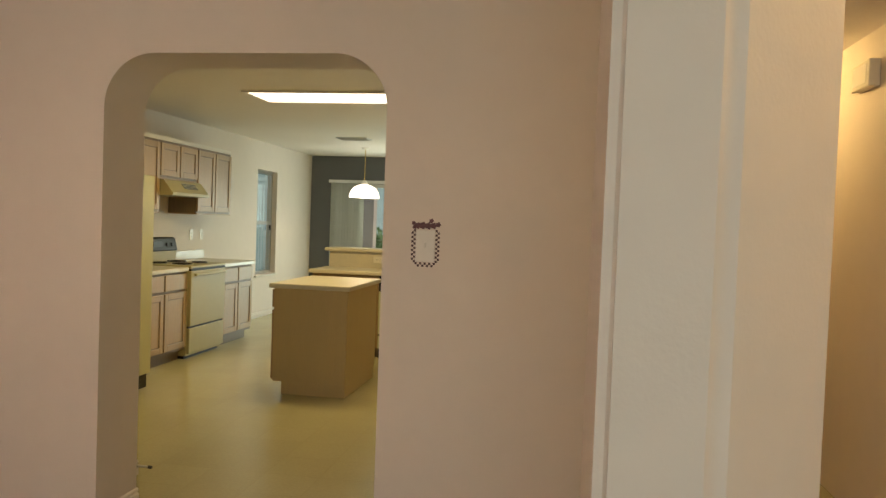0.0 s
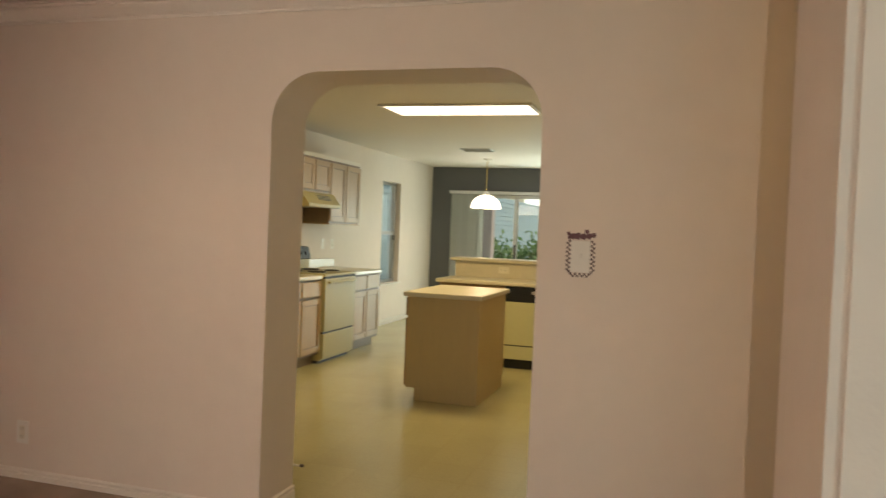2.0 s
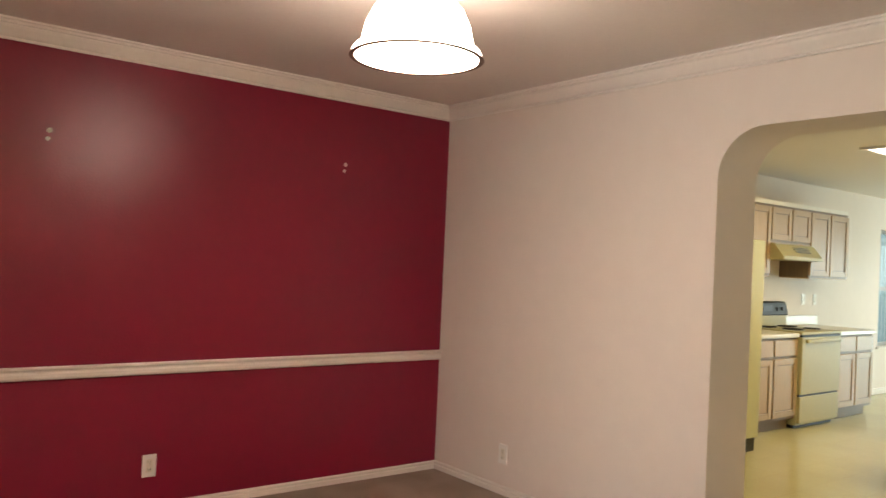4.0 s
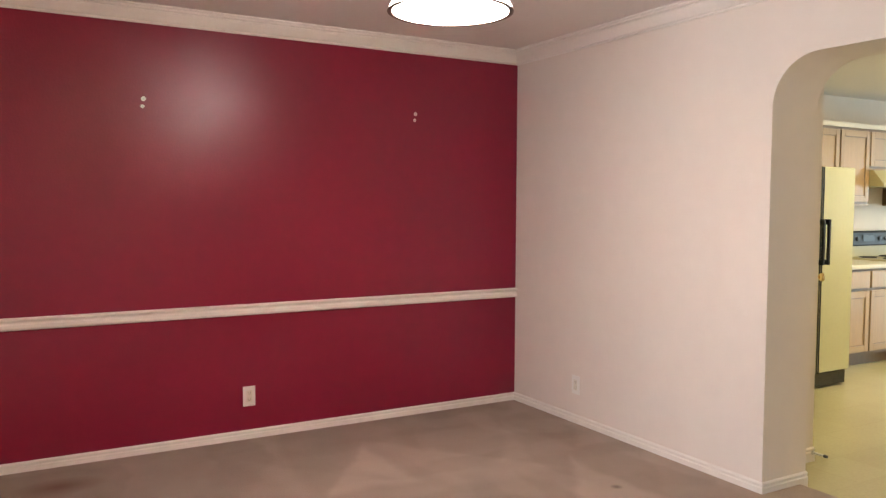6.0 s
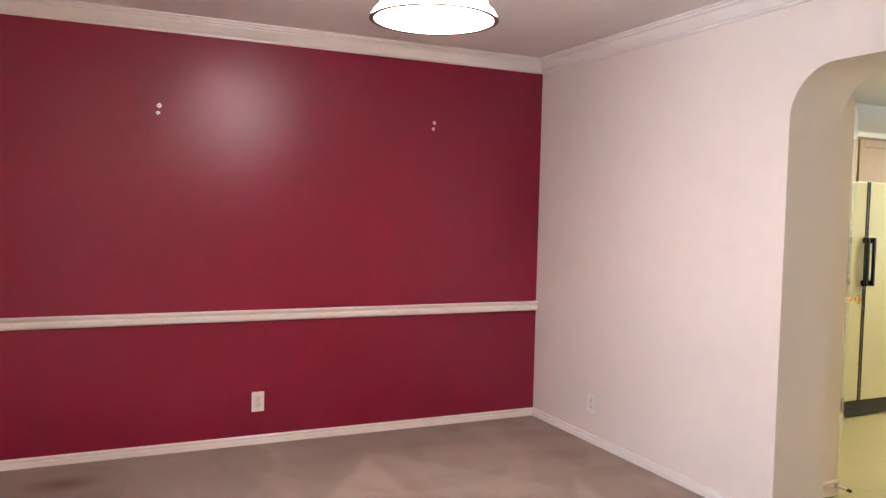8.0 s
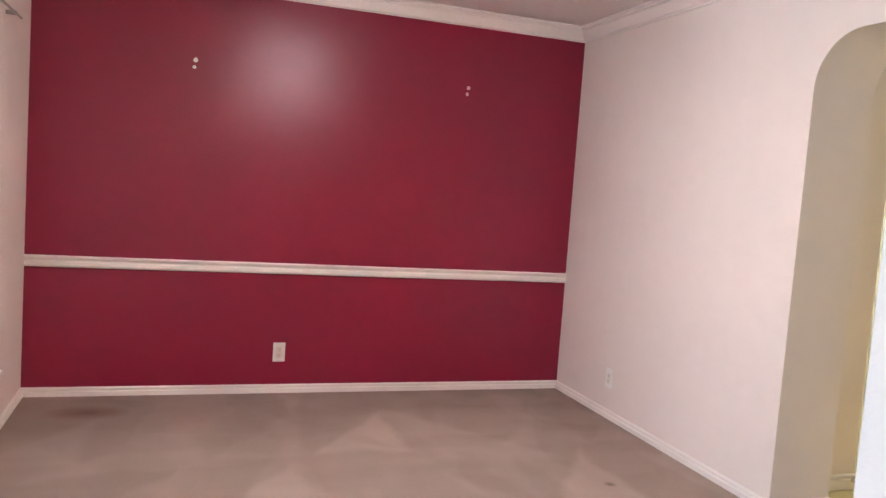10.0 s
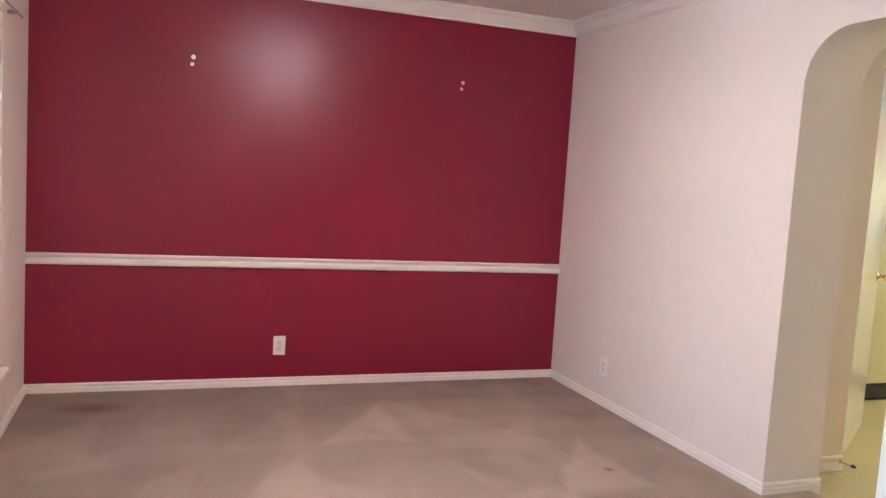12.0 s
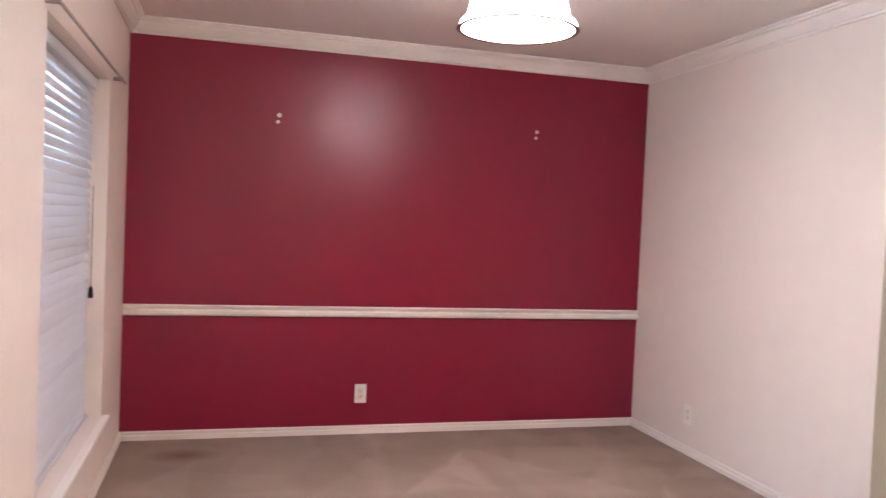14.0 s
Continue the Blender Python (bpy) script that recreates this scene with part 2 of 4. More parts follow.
BLIND = material("blind_slat_white", (0.76, 0.75, 0.76), rough=0.4, var=0.04, random_tint=0.04)
VANE = material("vertical_blind_vane", (0.76, 0.78, 0.76), rough=0.55, var=0.05, random_tint=0.05)
ALU = material("white_aluminium", (0.66, 0.67, 0.68), rough=0.35, metal=0.2, var=0.05)
ROSE = material("rose_print", (0.16, 0.07, 0.08), rough=0.6, var=0.4, scale=60, grain=200)
CHECK = material("checker_print", (0.10, 0.05, 0.055), rough=0.6, var=0.2, scale=40)
PUTTY = material("wall_anchor_plaster", (0.78, 0.66, 0.62), rough=0.7, var=0.1, scale=60)
ROD = material("pewter_rod", (0.33, 0.28, 0.26), rough=0.5, metal=0.3, var=0.1)


def translucent(mat, amount):
    """Lets some light through a thin slat or vane."""
    nt = mat.node_tree
    b = nt.nodes["Principled BSDF"]
    tr = nt.nodes.new("ShaderNodeBsdfTranslucent")
    nt.links.new(b.inputs["Base Color"].links[0].from_socket, tr.inputs["Color"])
    mx = nt.nodes.new("ShaderNodeMixShader")
    mx.inputs["Fac"].default_value = amount
    nt.links.new(b.outputs["BSDF"], mx.inputs[1])
    nt.links.new(tr.outputs["BSDF"], mx.inputs[2])
    nt.links.new(mx.outputs["Shader"], nt.nodes["Material Output"].inputs["Surface"])


translucent(BLIND, 0.3)
translucent(VANE, 0.55)
CARPET = carpet_material()
VINYL = vinyl_material()
GLASS = glass_pane("clear_glass", (0.93, 0.98, 0.97))
OPAL = glow("opal_glass_lit", (1.0, 0.89, 0.78), 19.0)
OPAL2 = glow("opal_pendant_lit", (1.0, 0.96, 0.90), 5.0)
DIFFUSER = glow("tube_diffuser_lit", (1.0, 0.94, 0.86), 4.0)
LAWN = material("lawn", (0.075, 0.13, 0.035), rough=0.9, var=0.35, scale=1.5, grain=50, bump=0.6, bump_scale=60, bump_dist=0.03)
LEAF = material("leaf_green", (0.12, 0.26, 0.10), rough=0.55, var=0.35, scale=2, grain=14)
BARK = material("bark", (0.10, 0.075, 0.055), rough=0.9, var=0.3, scale=12, stretch=(1, 1, 0.2), bump=0.5, bump_scale=30)
translucent(LEAF, 0.4)
SIDING = material("blue_grey_siding", (0.23, 0.37, 0.43), rough=0.7, var=0.06, scale=2)
CONCRETE = material("patio_concrete", (0.36, 0.35, 0.33), rough=0.85, var=0.12, bump=0.3, bump_scale=60)

# ---------------------------------------------------------------- building blocks


def box(bm, x0, y0, z0, x1, y1, z1, bevel=0.0):
    made = bmesh.ops.create_cube(bm, size=1.0)["verts"]
    for v in made:
        v.co = Vector((x0 + (v.co.x + 0.5) * (x1 - x0), y0 + (v.co.y + 0.5) * (y1 - y0), z0 + (v.co.z + 0.5) * (z1 - z0)))
    if bevel:
        edges = list({e for v in made for e in v.link_edges})
        bmesh.ops.bevel(bm, geom=edges, offset=bevel, segments=2, profile=0.5, affect="EDGES")


def lathe(bm, profile, place, seg=40, axis="Z", ring_shape=False):
    """A turned shape from (radius, height) pairs about an upright axis at place; ring_shape: the profile closes on itself."""
    rings = []
    for r, h in profile:
        ring = []
        for i in range(seg):
            a = 2 * math.pi * i / seg
            p = Vector((r * math.cos(a), r * math.sin(a), h))
            if axis == "X":
                p = Vector((p.z, p.x, p.y))
            elif axis == "Y":
                p = Vector((p.x, p.z, p.y))
            ring.append(bm.verts.new(p + Vector(place)))
        rings.append(ring)
    for a, b in zip(rings, rings[1:] + (rings[:1] if ring_shape else [])):
        for i in range(seg):
            bm.faces.new((a[i], a[(i + 1) % seg], b[(i + 1) % seg], b[i]))
    if ring_shape:
        return
    for ring, r in ((rings[0], profile[0][0]), (rings[-1], profile[-1][0])):
        if r > 1e-4:
            bm.faces.new(ring)


def prism(bm, outline, axis, a, b):
    """A solid from a closed outline in the plane across the axis, between a and b."""
    def at(u, v, w):
        return {"x": (w, u, v), "y": (u, w, v), "z": (u, v, w)}[axis]
    low = [bm.verts.new(at(u, v, a)) for u, v in outline]
    high = [bm.verts.new(at(u, v, b)) for u, v in outline]
    bm.faces.new(low)
    bm.faces.new(high[::-1])
    n = len(outline)
    for i in range(n):
        bm.faces.new((low[i], low[(i + 1) % n], high[(i + 1) % n], high[i]))


def sweep(bm, path, profile):
    """A moulding: profile points (out, z) carried along a plan polyline with mitred corners; out is to the left of the way."""
    pts = [Vector((*p, 0)) for p in path]
    sections = []
    for i, p in enumerate(pts):
        ways = []
        if i > 0:
            ways.append((p - pts[i - 1]).normalized())
        if i < len(pts) - 1:
            ways.append((pts[i + 1] - p).normalized())
        normals = [Vector((-w.y, w.x, 0)) for w in ways]
        n = sum(normals, Vector()).normalized()
        n = n / max(0.3, n.dot(normals[0]))
        sections.append([bm.verts.new(p + n * o + Vector((0, 0, z))) for o, z in profile])
    k = len(profile)
    for a, b in zip(sections, sections[1:]):
        for i in range(k):
            bm.faces.new((a[i], a[(i + 1) % k], b[(i + 1) % k], b[i]))
    bm.faces.new(sections[0])
    bm.faces.new(sections[-1][::-1])


def finish(name, bm, mat, smooth=False):
    bmesh.ops.recalc_face_normals(bm, faces=bm.faces[:])
    me = bpy.data.meshes.new(name)
    bm.to_mesh(me)
    bm.free()
    me.materials.append(mat)
    if smooth:
        for p in me.polygons:
            p.use_smooth = True
        me.set_sharp_from_angle(angle=radians(38))
    return me


def structure(name, bm, mat, label, category, smooth=False):
    return tagged(new(name, finish(name, bm, mat, smooth)), label, category, kind="structure")


ORIGIN = {}


def thing(name, at, label, category, group="", kind="", rz=0.0, shift=(0.0, 0.0)):
    """An Empty at its base; shift moves the whole thing from the plan in which its parts are drawn."""
    ob = new(name)
    ob.empty_display_size = 0.1
    ob.matrix_world = pose(at[0] + shift[0], at[1] + shift[1], at[2], 0, 0, rz)
    ORIGIN[ob.name] = Vector(at)
    return tagged(ob, label, category, group, kind)


def part(name, bm, mat, parent, label="", smooth=False, local=False):
    """Links bm, in world places (or the thing's own, if local), as one mesh under its thing or part."""
    top = parent
    while top.parent:
        top = top.parent
    if not local:
        bmesh.ops.translate(bm, verts=bm.verts[:], vec=-ORIGIN[top.name])
    ob = new(name, finish(name, bm, mat, smooth))
    ob.parent = parent
    return tagged(ob, label)


def boxpart(name, dims, mat, parent, label="", bevel=0.0, local=False):
    bm = bmesh.new()
    box(bm, *dims, bevel)
    return part(name, bm, mat, parent, label, local=local)

# ---------------------------------------------------------------- the house
SOUTH = -3.25          # window wall of the dining room
T = 0.325              # thickness of the arched wall
AL, AR, AT, RAD = 2.028, 3.268, 2.06, 0.225
KW = -0.17             # west wall of the kitchen, set back from the crimson wall
NE = 4.10              # end of the arched wall at the hallway
W2A, W2B = 6.97, 7.69      # narrow kitchen window
CARPET_TOP = 0.024
FAR = 9.20             # slate wall of the breakfast area
HALL = 5.47

bm = bmesh.new()
box(bm, -0.15, -5.5, -0.12, HALL + 0.15, T - 0.06, CARPET_TOP)
structure("floor_carpet", bm, CARPET, "taupe cut-pile carpet with vacuum marks and a brown stain", "carpet")
bm = bmesh.new()
box(bm, KW - 0.15, T - 0.06, -0.12, HALL + 0.15, FAR + 0.15, -0.003)
structure("floor_vinyl", bm, VINYL, "cream glossy sheet vinyl kitchen floor", "floor")
bm = bmesh.new()
box(bm, KW - 0.15, -5.5, CEIL, HALL + 0.15, FAR + 0.15, CEIL + 0.18)
structure("ceiling", bm, CEILING, "off-white lightly textured painted ceiling", "ceiling")

bm = bmesh.new()
box(bm, -0.15, SOUTH - 0.15, 0, 0, 0.0, CEIL)
structure("wall_west", bm, RED, "glossy crimson painted dining room wall", "wall")

outline = [(KW - 0.15, 0), (AL, 0), (AL, AT - RAD)]
for i in range(1, 14):
    a = math.pi - i / 14 * math.pi / 2
    outline.append((AL + RAD + RAD * math.cos(a), AT - RAD + RAD * math.sin(a)))
outline += [(AL + RAD, AT), (AR - RAD, AT)]
for i in range(1, 14):
    a = math.pi / 2 - i / 14 * math.pi / 2
    outline.append((AR - RAD + RAD * math.cos(a), AT - RAD + RAD * math.sin(a)))
outline += [(AR, AT - RAD), (AR, 0), (NE, 0), (NE, CEIL), (KW - 0.15, CEIL)]
bm = bmesh.new()
prism(bm, outline, "y", 0.0, T)
structure("wall_north", bm, WALL, "cream painted wall with a round-cornered arched opening", "wall", smooth=True)

WX0, WX1, WZ0, WZ1 = 0.70, 2.03, 0.34, 1.955


def pierced(bm, u0, u1, w0, w1, z0, z1, o0, o1, oz0, oz1, axis):
    """A wall from u0 to u1 with one opening o0..o1, oz0..oz1; w is its thickness."""
    def put(a, b, c, d):
        if b - a < 1e-4 or d - c < 1e-4:
            return
        if axis == "x":
            box(bm, a, w0, c, b, w1, d)
        else:
            box(bm, w0, a, c, w1, b, d)
    put(u0, o0, z0, z1)
    put(o1, u1, z0, z1)
    put(o0, o1, z0, oz0)
    put(o0, o1, oz1, z1)


bm = bmesh.new()
pierced(bm, 0.0, 2.75, SOUTH - 0.15, SOUTH, 0, CEIL, WX0, WX1, WZ0, WZ1, "x")
structure("wall_south", bm, WALL, "cream painted wall round a tall blind-covered window", "wall")
bm = bmesh.new()
box(bm, 2.60, -5.35, 0, 2.75, SOUTH - 0.15, CEIL)
structure("wall_entry_side", bm, WALL, "cream painted entry wall", "wall")
bm = bmesh.new()
pierced(bm, 2.60, HALL, -5.5, -5.35, 0, CEIL, 3.5, 5.1, 0.3, 2.3, "x")
structure("wall_entry", bm, WALL, "cream painted entry wall with a daylight opening", "wall")
bm = bmesh.new()
box(bm, HALL, -5.5, 0, HALL + 0.15, FAR, CEIL)
structure("wall_hall", bm, WALL, "cream painted hallway wall lit yellow", "wall")
bm = bmesh.new()
box(bm, NE, 0.66, 0, 4.55, 0.80, CEIL)
box(bm, NE, T, 0, NE + 0.13, 0.66, CEIL)
structure("wall_hall_return", bm, WALL, "cream painted return wall of the hallway", "wall")
bm = bmesh.new()
box(bm, NE, 0.80, 0, NE + 0.13, FAR, CEIL)
structure("wall_kitchen_east", bm, WALL, "cream painted kitchen wall", "wall")
bm = bmesh.new()
prism(bm, [(4.06, -1.825), (4.25, -1.825), (4.475, -1.60), (4.475, -1.37), (4.295, -1.19), (4.06, -1.19)], "z", 0, CEIL)
bmesh.ops.bevel(bm, geom=[e for e in bm.edges if abs(e.verts[0].co.z - e.verts[1].co.z) > 1], offset=0.022, segments=5, affect="EDGES")
structure("wall_column", bm, WALL, "cream painted angled wall end with soft corners", "wall", smooth=True)
bm = bmesh.new()
pierced(bm, T, FAR, KW - 0.15, KW, 0, CEIL, W2A, W2B, 0.585, 2.035, "y")
structure("wall_kitchen_west", bm, WALL, "white painted kitchen wall with a narrow window", "wall")
# right part of the opening is unseen, widened to hold the daylight lamp
SX0, SX1, SZ1 = 0.20, 3.10, 1.98
bm = bmesh.new()
pierced(bm, KW - 0.15, HALL, FAR, FAR + 0.15, 0, CEIL, SX0, SX1, 0.0, SZ1, "x")
structure("wall_slate", bm, GREY, "dark slate-grey accent wall round a sliding patio door", "wall")
bm = bmesh.new()
box(bm, 1.70, T, 0, 1.80, 0.71, CEIL)
box(bm, KW, 0.62, 0, 0.82, 0.71, CEIL)
box(bm, 0.82, 0.62, 2.06, 1.70, 0.71, CEIL)
structure("wall_closet", bm, WALL, "cream painted closet walls with a door opening", "wall")

# mouldings
CROWN = [(out, CEIL - drop) for out, drop in ((0.0, 0.090), (0.010, 0.090), (0.010, 0.078), (0.018, 0.076), (0.026, 0.068), (0.046, 0.042), (0.051, 0.032),
                                              (0.051, 0.026), (0.063, 0.024), (0.064, 0.012), (0.077, 0.010), (0.077, 0.001), (0.0, 0.001))]
BASE = [(0.0, 0.0), (0.013, 0.0), (0.013, 0.050), (0.006, 0.053), (0.005, 0.058), (0.011, 0.062), (0.011, 0.069), (0.005, 0.076), (0.0, 0.076)]
RAIL = [(0.0, 0.744), (0.010, 0.744), (0.018, 0.749), (0.022, 0.758), (0.021, 0.772), (0.014, 0.778), (0.007, 0.781), (0.007, 0.787), (0.020, 0.791), (0.026, 0.796), (0.026, 0.803),
        (0.018, 0.808), (0.0, 0.808)]
E2 = 0.0015
bm = bmesh.new()
sweep(bm, [(NE - 0.01, -E2), (E2, -E2), (E2, SOUTH + E2), (2.74, SOUTH + E2)], CROWN)
structure("trim_crown", bm, TRIM, "off-white stepped crown moulding under the ceiling", "crown moulding")
bm = bmesh.new()
sweep(bm, [(AL - E2 + 0.003, T + 0.002), (AL + 0.0015, -E2), (E2, -E2), (E2, SOUTH + E2), (2.74, SOUTH + E2)], BASE)
structure("baseboard", bm, TRIM, "off-white grooved baseboard along the dining room", "baseboard")
bm = bmesh.new()
sweep(bm, [(NE - 0.002, -E2), (AR - 0.0015, -E2), (AR - 0.0015, T)], BASE)
structure("baseboard_2", bm, TRIM, "off-white grooved baseboard beside the arch", "baseboard")
bm = bmesh.new()
sweep(bm, [(1.8015, 0.712), (1.8015, T)], BASE)
structure("baseboard_3", bm, TRIM, "off-white baseboard on the closet end wall", "baseboard")
bm = bmesh.new()
sweep(bm, [(KW + E2, FAR - E2), (KW + E2, 5.44)], BASE)
structure("baseboard_4", bm, TRIM, "white baseboard on the breakfast wall", "baseboard")
bm = bmesh.new()
sweep(bm, [(SX0 - 0.06, FAR - E2), (KW + 0.016, FAR - E2)], BASE)
structure("baseboard_5", bm, TRIM, "white baseboard under the slate wall", "baseboard")
bm = bmesh.new()
sweep(bm, [(E2, -0.002), (E2, SOUTH + 0.002)], RAIL)
structure("trim_chair_rail", bm, TRIM, "off-white moulded chair rail across the crimson wall", "chair rail")

# ---------------------------------------------------------------- dining room window
win = thing("window_1", (1.29, SOUTH, WZ0), "white framed window behind closed blinds", "window", kind="structure")
for name, d in (("frame_jamb", (WX0, SOUTH - 0.149, WZ0, WX0 + 0.05, SOUTH - 0.118, WZ1)), ("frame_jamb", (WX1 - 0.05, SOUTH - 0.149, WZ0, WX1, SOUTH - 0.118, WZ1)),
                ("frame_head", (WX0 + 0.05, SOUTH - 0.149, WZ1 - 0.05, WX1 - 0.05, SOUTH - 0.118, WZ1)), ("frame_foot", (WX0 + 0.05, SOUTH - 0.149, WZ0, WX1 - 0.05, SOUTH - 0.118, WZ0 + 0.05)),
                ("meeting_rail", (WX0 + 0.05, SOUTH - 0.147, 1.17, WX1 - 0.05, SOUTH - 0.121, 1.21))):
    boxpart(name, d, ALU, win, bevel=0.003)
for a, b in ((WZ0 + 0.05, 1.17), (1.21, WZ1 - 0.05)):
    p = boxpart("pane", (WX0 + 0.05, SOUTH - 0.136, a, WX1 - 0.05, SOUTH - 0.132, b), GLASS, win)
    p.visible_shadow = False
boxpart("window_sill", (WX0 - 0.05, SOUTH - 0.117, WZ0 - 0.024, WX1 + 0.05, SOUTH + 0.036, WZ0 - 0.001), TRIM, win, "off-white painted wooden sill", bevel=0.006)

blind = thing("window_blind", (1.29, SOUTH - 0.08, WZ0), "white horizontal slat blind lowered and tilted shut", "blind")
boxpart("headrail", (WX0 + 0.012, SOUTH - 0.112, WZ1 - 0.055, WX1 - 0.012, SOUTH - 0.052, WZ1 - 0.006), BLIND, blind, bevel=0.004)
boxpart("bottom_rail", (WX0 + 0.016, SOUTH - 0.104, WZ0 + 0.008, WX1 - 0.016, SOUTH - 0.058, WZ0 + 0.026), BLIND, blind, bevel=0.004)
slat_bm = bmesh.new()
L = (WX1 - WX0 - 0.04) / 2
prof = []
for i in range(7):
    u = -0.025 + 0.05 * i / 6
    prof.append((u, 0.004 * (1 - (u / 0.025) ** 2)))
prof = prof + [(u, v - 0.0022) for u, v in prof[::-1]]
tilt = radians(-70)
prof = [(u * math.cos(tilt) - v * math.sin(tilt), u * math.sin(tilt) + v * math.cos(tilt)) for u, v in prof]
prism(slat_bm, prof, "x", -L, L)
slat_me = finish("slat", slat_bm, BLIND)
slats = 36
for i in range(slats):
    s = new("slat", slat_me)
    s.parent = blind
    z = WZ0 + 0.048 + (WZ1 - WZ0 - 0.115) * i / (slats - 1)
    s.location = (random.uniform(-0.003, 0.003), -0.002, z - WZ0)
    s.rotation_euler = ((0.10 if z > 0.97 else -0.05) + random.uniform(-0.04, 0.04), 0, 0)
for x in (WX0 + 0.2, WX1 - 0.2):
    bm = bmesh.new()
    box(bm, x - 0.0015, SOUTH - 0.054, WZ0 + 0.02, x + 0.0015, SOUTH - 0.0525, WZ1 - 0.05)
    part("ladder_cord", bm, BLIND, blind)
bm = bmesh.new()
lathe(bm, [(0.001, 0.52), (0.0016, 0.5), (0.0016, 0.052), (0.006, 0.05), (0.011, 0.03), (0.012, 0.0), (0.004, -0.004)], (WX0 + 0.12, SOUTH - 0.042, 0.93), seg=12)
part("cord_tassel", bm, BLACK, blind, "dark pull tassel on a thin cord", smooth=True)
rod = thing("curtain_rod", (1.3, SOUTH, 1.975), "slim pewter-grey curtain rod fixed above the window", "curtain rod")
bm = bmesh.new()
lathe(bm, [(0.006, -0.86), (0.006, 0.80)], (1.33, SOUTH + 0.04, 1.975), seg=12, axis="X")
part("pole", bm, ROD, rod, smooth=True)
for x in (0.60, 2.06):
    boxpart("bracket", (x - 0.006, SOUTH, 1.966, x + 0.006, SOUTH + 0.045, 1.984), ROD, rod)

# ---------------------------------------------------------------- dining room fixtures
light = thing("ceiling_light", (BOWL[0], BOWL[1], CEIL), "semi-flush ceiling light with a lit opal bell glass and bronze rim", "ceiling light")
bx, by, bz = BOWL
bm = bmesh.new()
outer = [(0.222, -0.004), (0.221, 0.008), (0.213, 0.022), (0.196, 0.034), (0.188, 0.060), (0.178, 0.105), (0.155, 0.155), (0.120, 0.195), (0.075, 0.222), (0.030, 0.232)]
lathe(bm, outer + [(r - 0.005, h - 0.004) for r, h in outer[::-1]], (bx, by, bz), seg=64, ring_shape=True)
part("glass_shade", bm, OPAL, light, "glowing white opal glass bell", smooth=True)
bm = bmesh.new()
ring = [(0.220 + 0.0095 * math.cos(a), -0.0075 + 0.003 * math.sin(a)) for a in [i * math.pi / 6 for i in range(12)]]
lathe(bm, ring, (bx, by, bz), seg=64, ring_shape=True)
part("rim", bm, RIM, light, "aged bronze rim ring", smooth=True)
bm = bmesh.new()
lathe(bm, [(0.065, CEIL - 0.001 - bz), (0.062, CEIL - 0.018 - bz), (0.02, CEIL - 0.03 - bz), (0.012, CEIL - 0.04 - bz), (0.012, 0.232)], (bx, by, bz), seg=32)
part("canopy", bm, BRONZE, light, "bronze ceiling canopy and stem", smooth=True)


def plate(name, place, facing, label, outlet=True, mat=PLASTIC):
    """A wall plate with a duplex outlet or a toggle; facing +x or -y."""
    ob = thing(name, place, label, "outlet" if outlet else "switch", rz=0 if facing == "x" else -90)
    bm = bmesh.new()
    w, h = (0.036, 0.058) if outlet else (0.039, 0.064)
    box(bm, 0.0005, -w, -h, 0.006, w, h, bevel=0.002)
    part("cover", bm, mat, ob, local=True)
    if outlet:
        bm = bmesh.new()
        box(bm, 0.0058, -0.0165, -0.0335, 0.0072, 0.0165, 0.0335, bevel=0.0015)
        sock = part("socket", bm, IVORY, ob, local=True)
        for z in (-0.018, 0.018):
            boxpart("slot", (0.0070, -0.0070, z - 0.003, 0.0075, -0.0052, z + 0.005), DARK, sock, local=True)
            boxpart("slot", (0.0070, 0.0052, z - 0.003, 0.0075, 0.0070, z + 0.005), DARK, sock, local=True)
            boxpart("ground_slot", (0.0070, -0.0018, z - 0.010, 0.0075, 0.0018, z - 0.0065), DARK, sock, local=True)
    else:
        boxpart("toggle", (0.0058, -0.005, -0.008, 0.016, 0.005, 0.012), mat, ob, bevel=0.002, local=True)
    return ob


plate("wall_outlet", (0, -1.871, 0.272), "x", "white duplex outlet low on the crimson wall")
plate("wall_outlet", (0.664, 0, 0.262), "y", "white duplex outlet low on the cream wall")
plate("light_switch", (3.4445, 0, 1.292), "y", "white light switch inside a rose and checker border", outlet=False)

border = thing("switch_border", (3.4445, 0, 1.30), "checkered paper border with roses round a light switch", "wall decal")
bm = bmesh.new()
step = 0.0088
for side in (-1, 1):
    for i in range(15):
        for k in (0, 1):
            if (i + k) % 2 == 0:
                x = 3.4445 + side * (0.0445 + k * step)
                z = 1.230 + i * step
                box(bm, x - step / 2, -0.0016, z - step / 2, x + step / 2, -0.0004, z + step / 2)
for i in range(9):
    for k in (0, 1):
        if (i + k) % 2 == 0:
            x = 3.4445 - 4 * step * 1.05 + i * step * 1.05
            z = 1.2215 - k * step
            box(bm, x - step / 2, -0.0016, z - step / 2, x + step / 2, -0.0004, z + step / 2)
part("checker_band", bm, CHECK, border, "dark maroon and white checks")
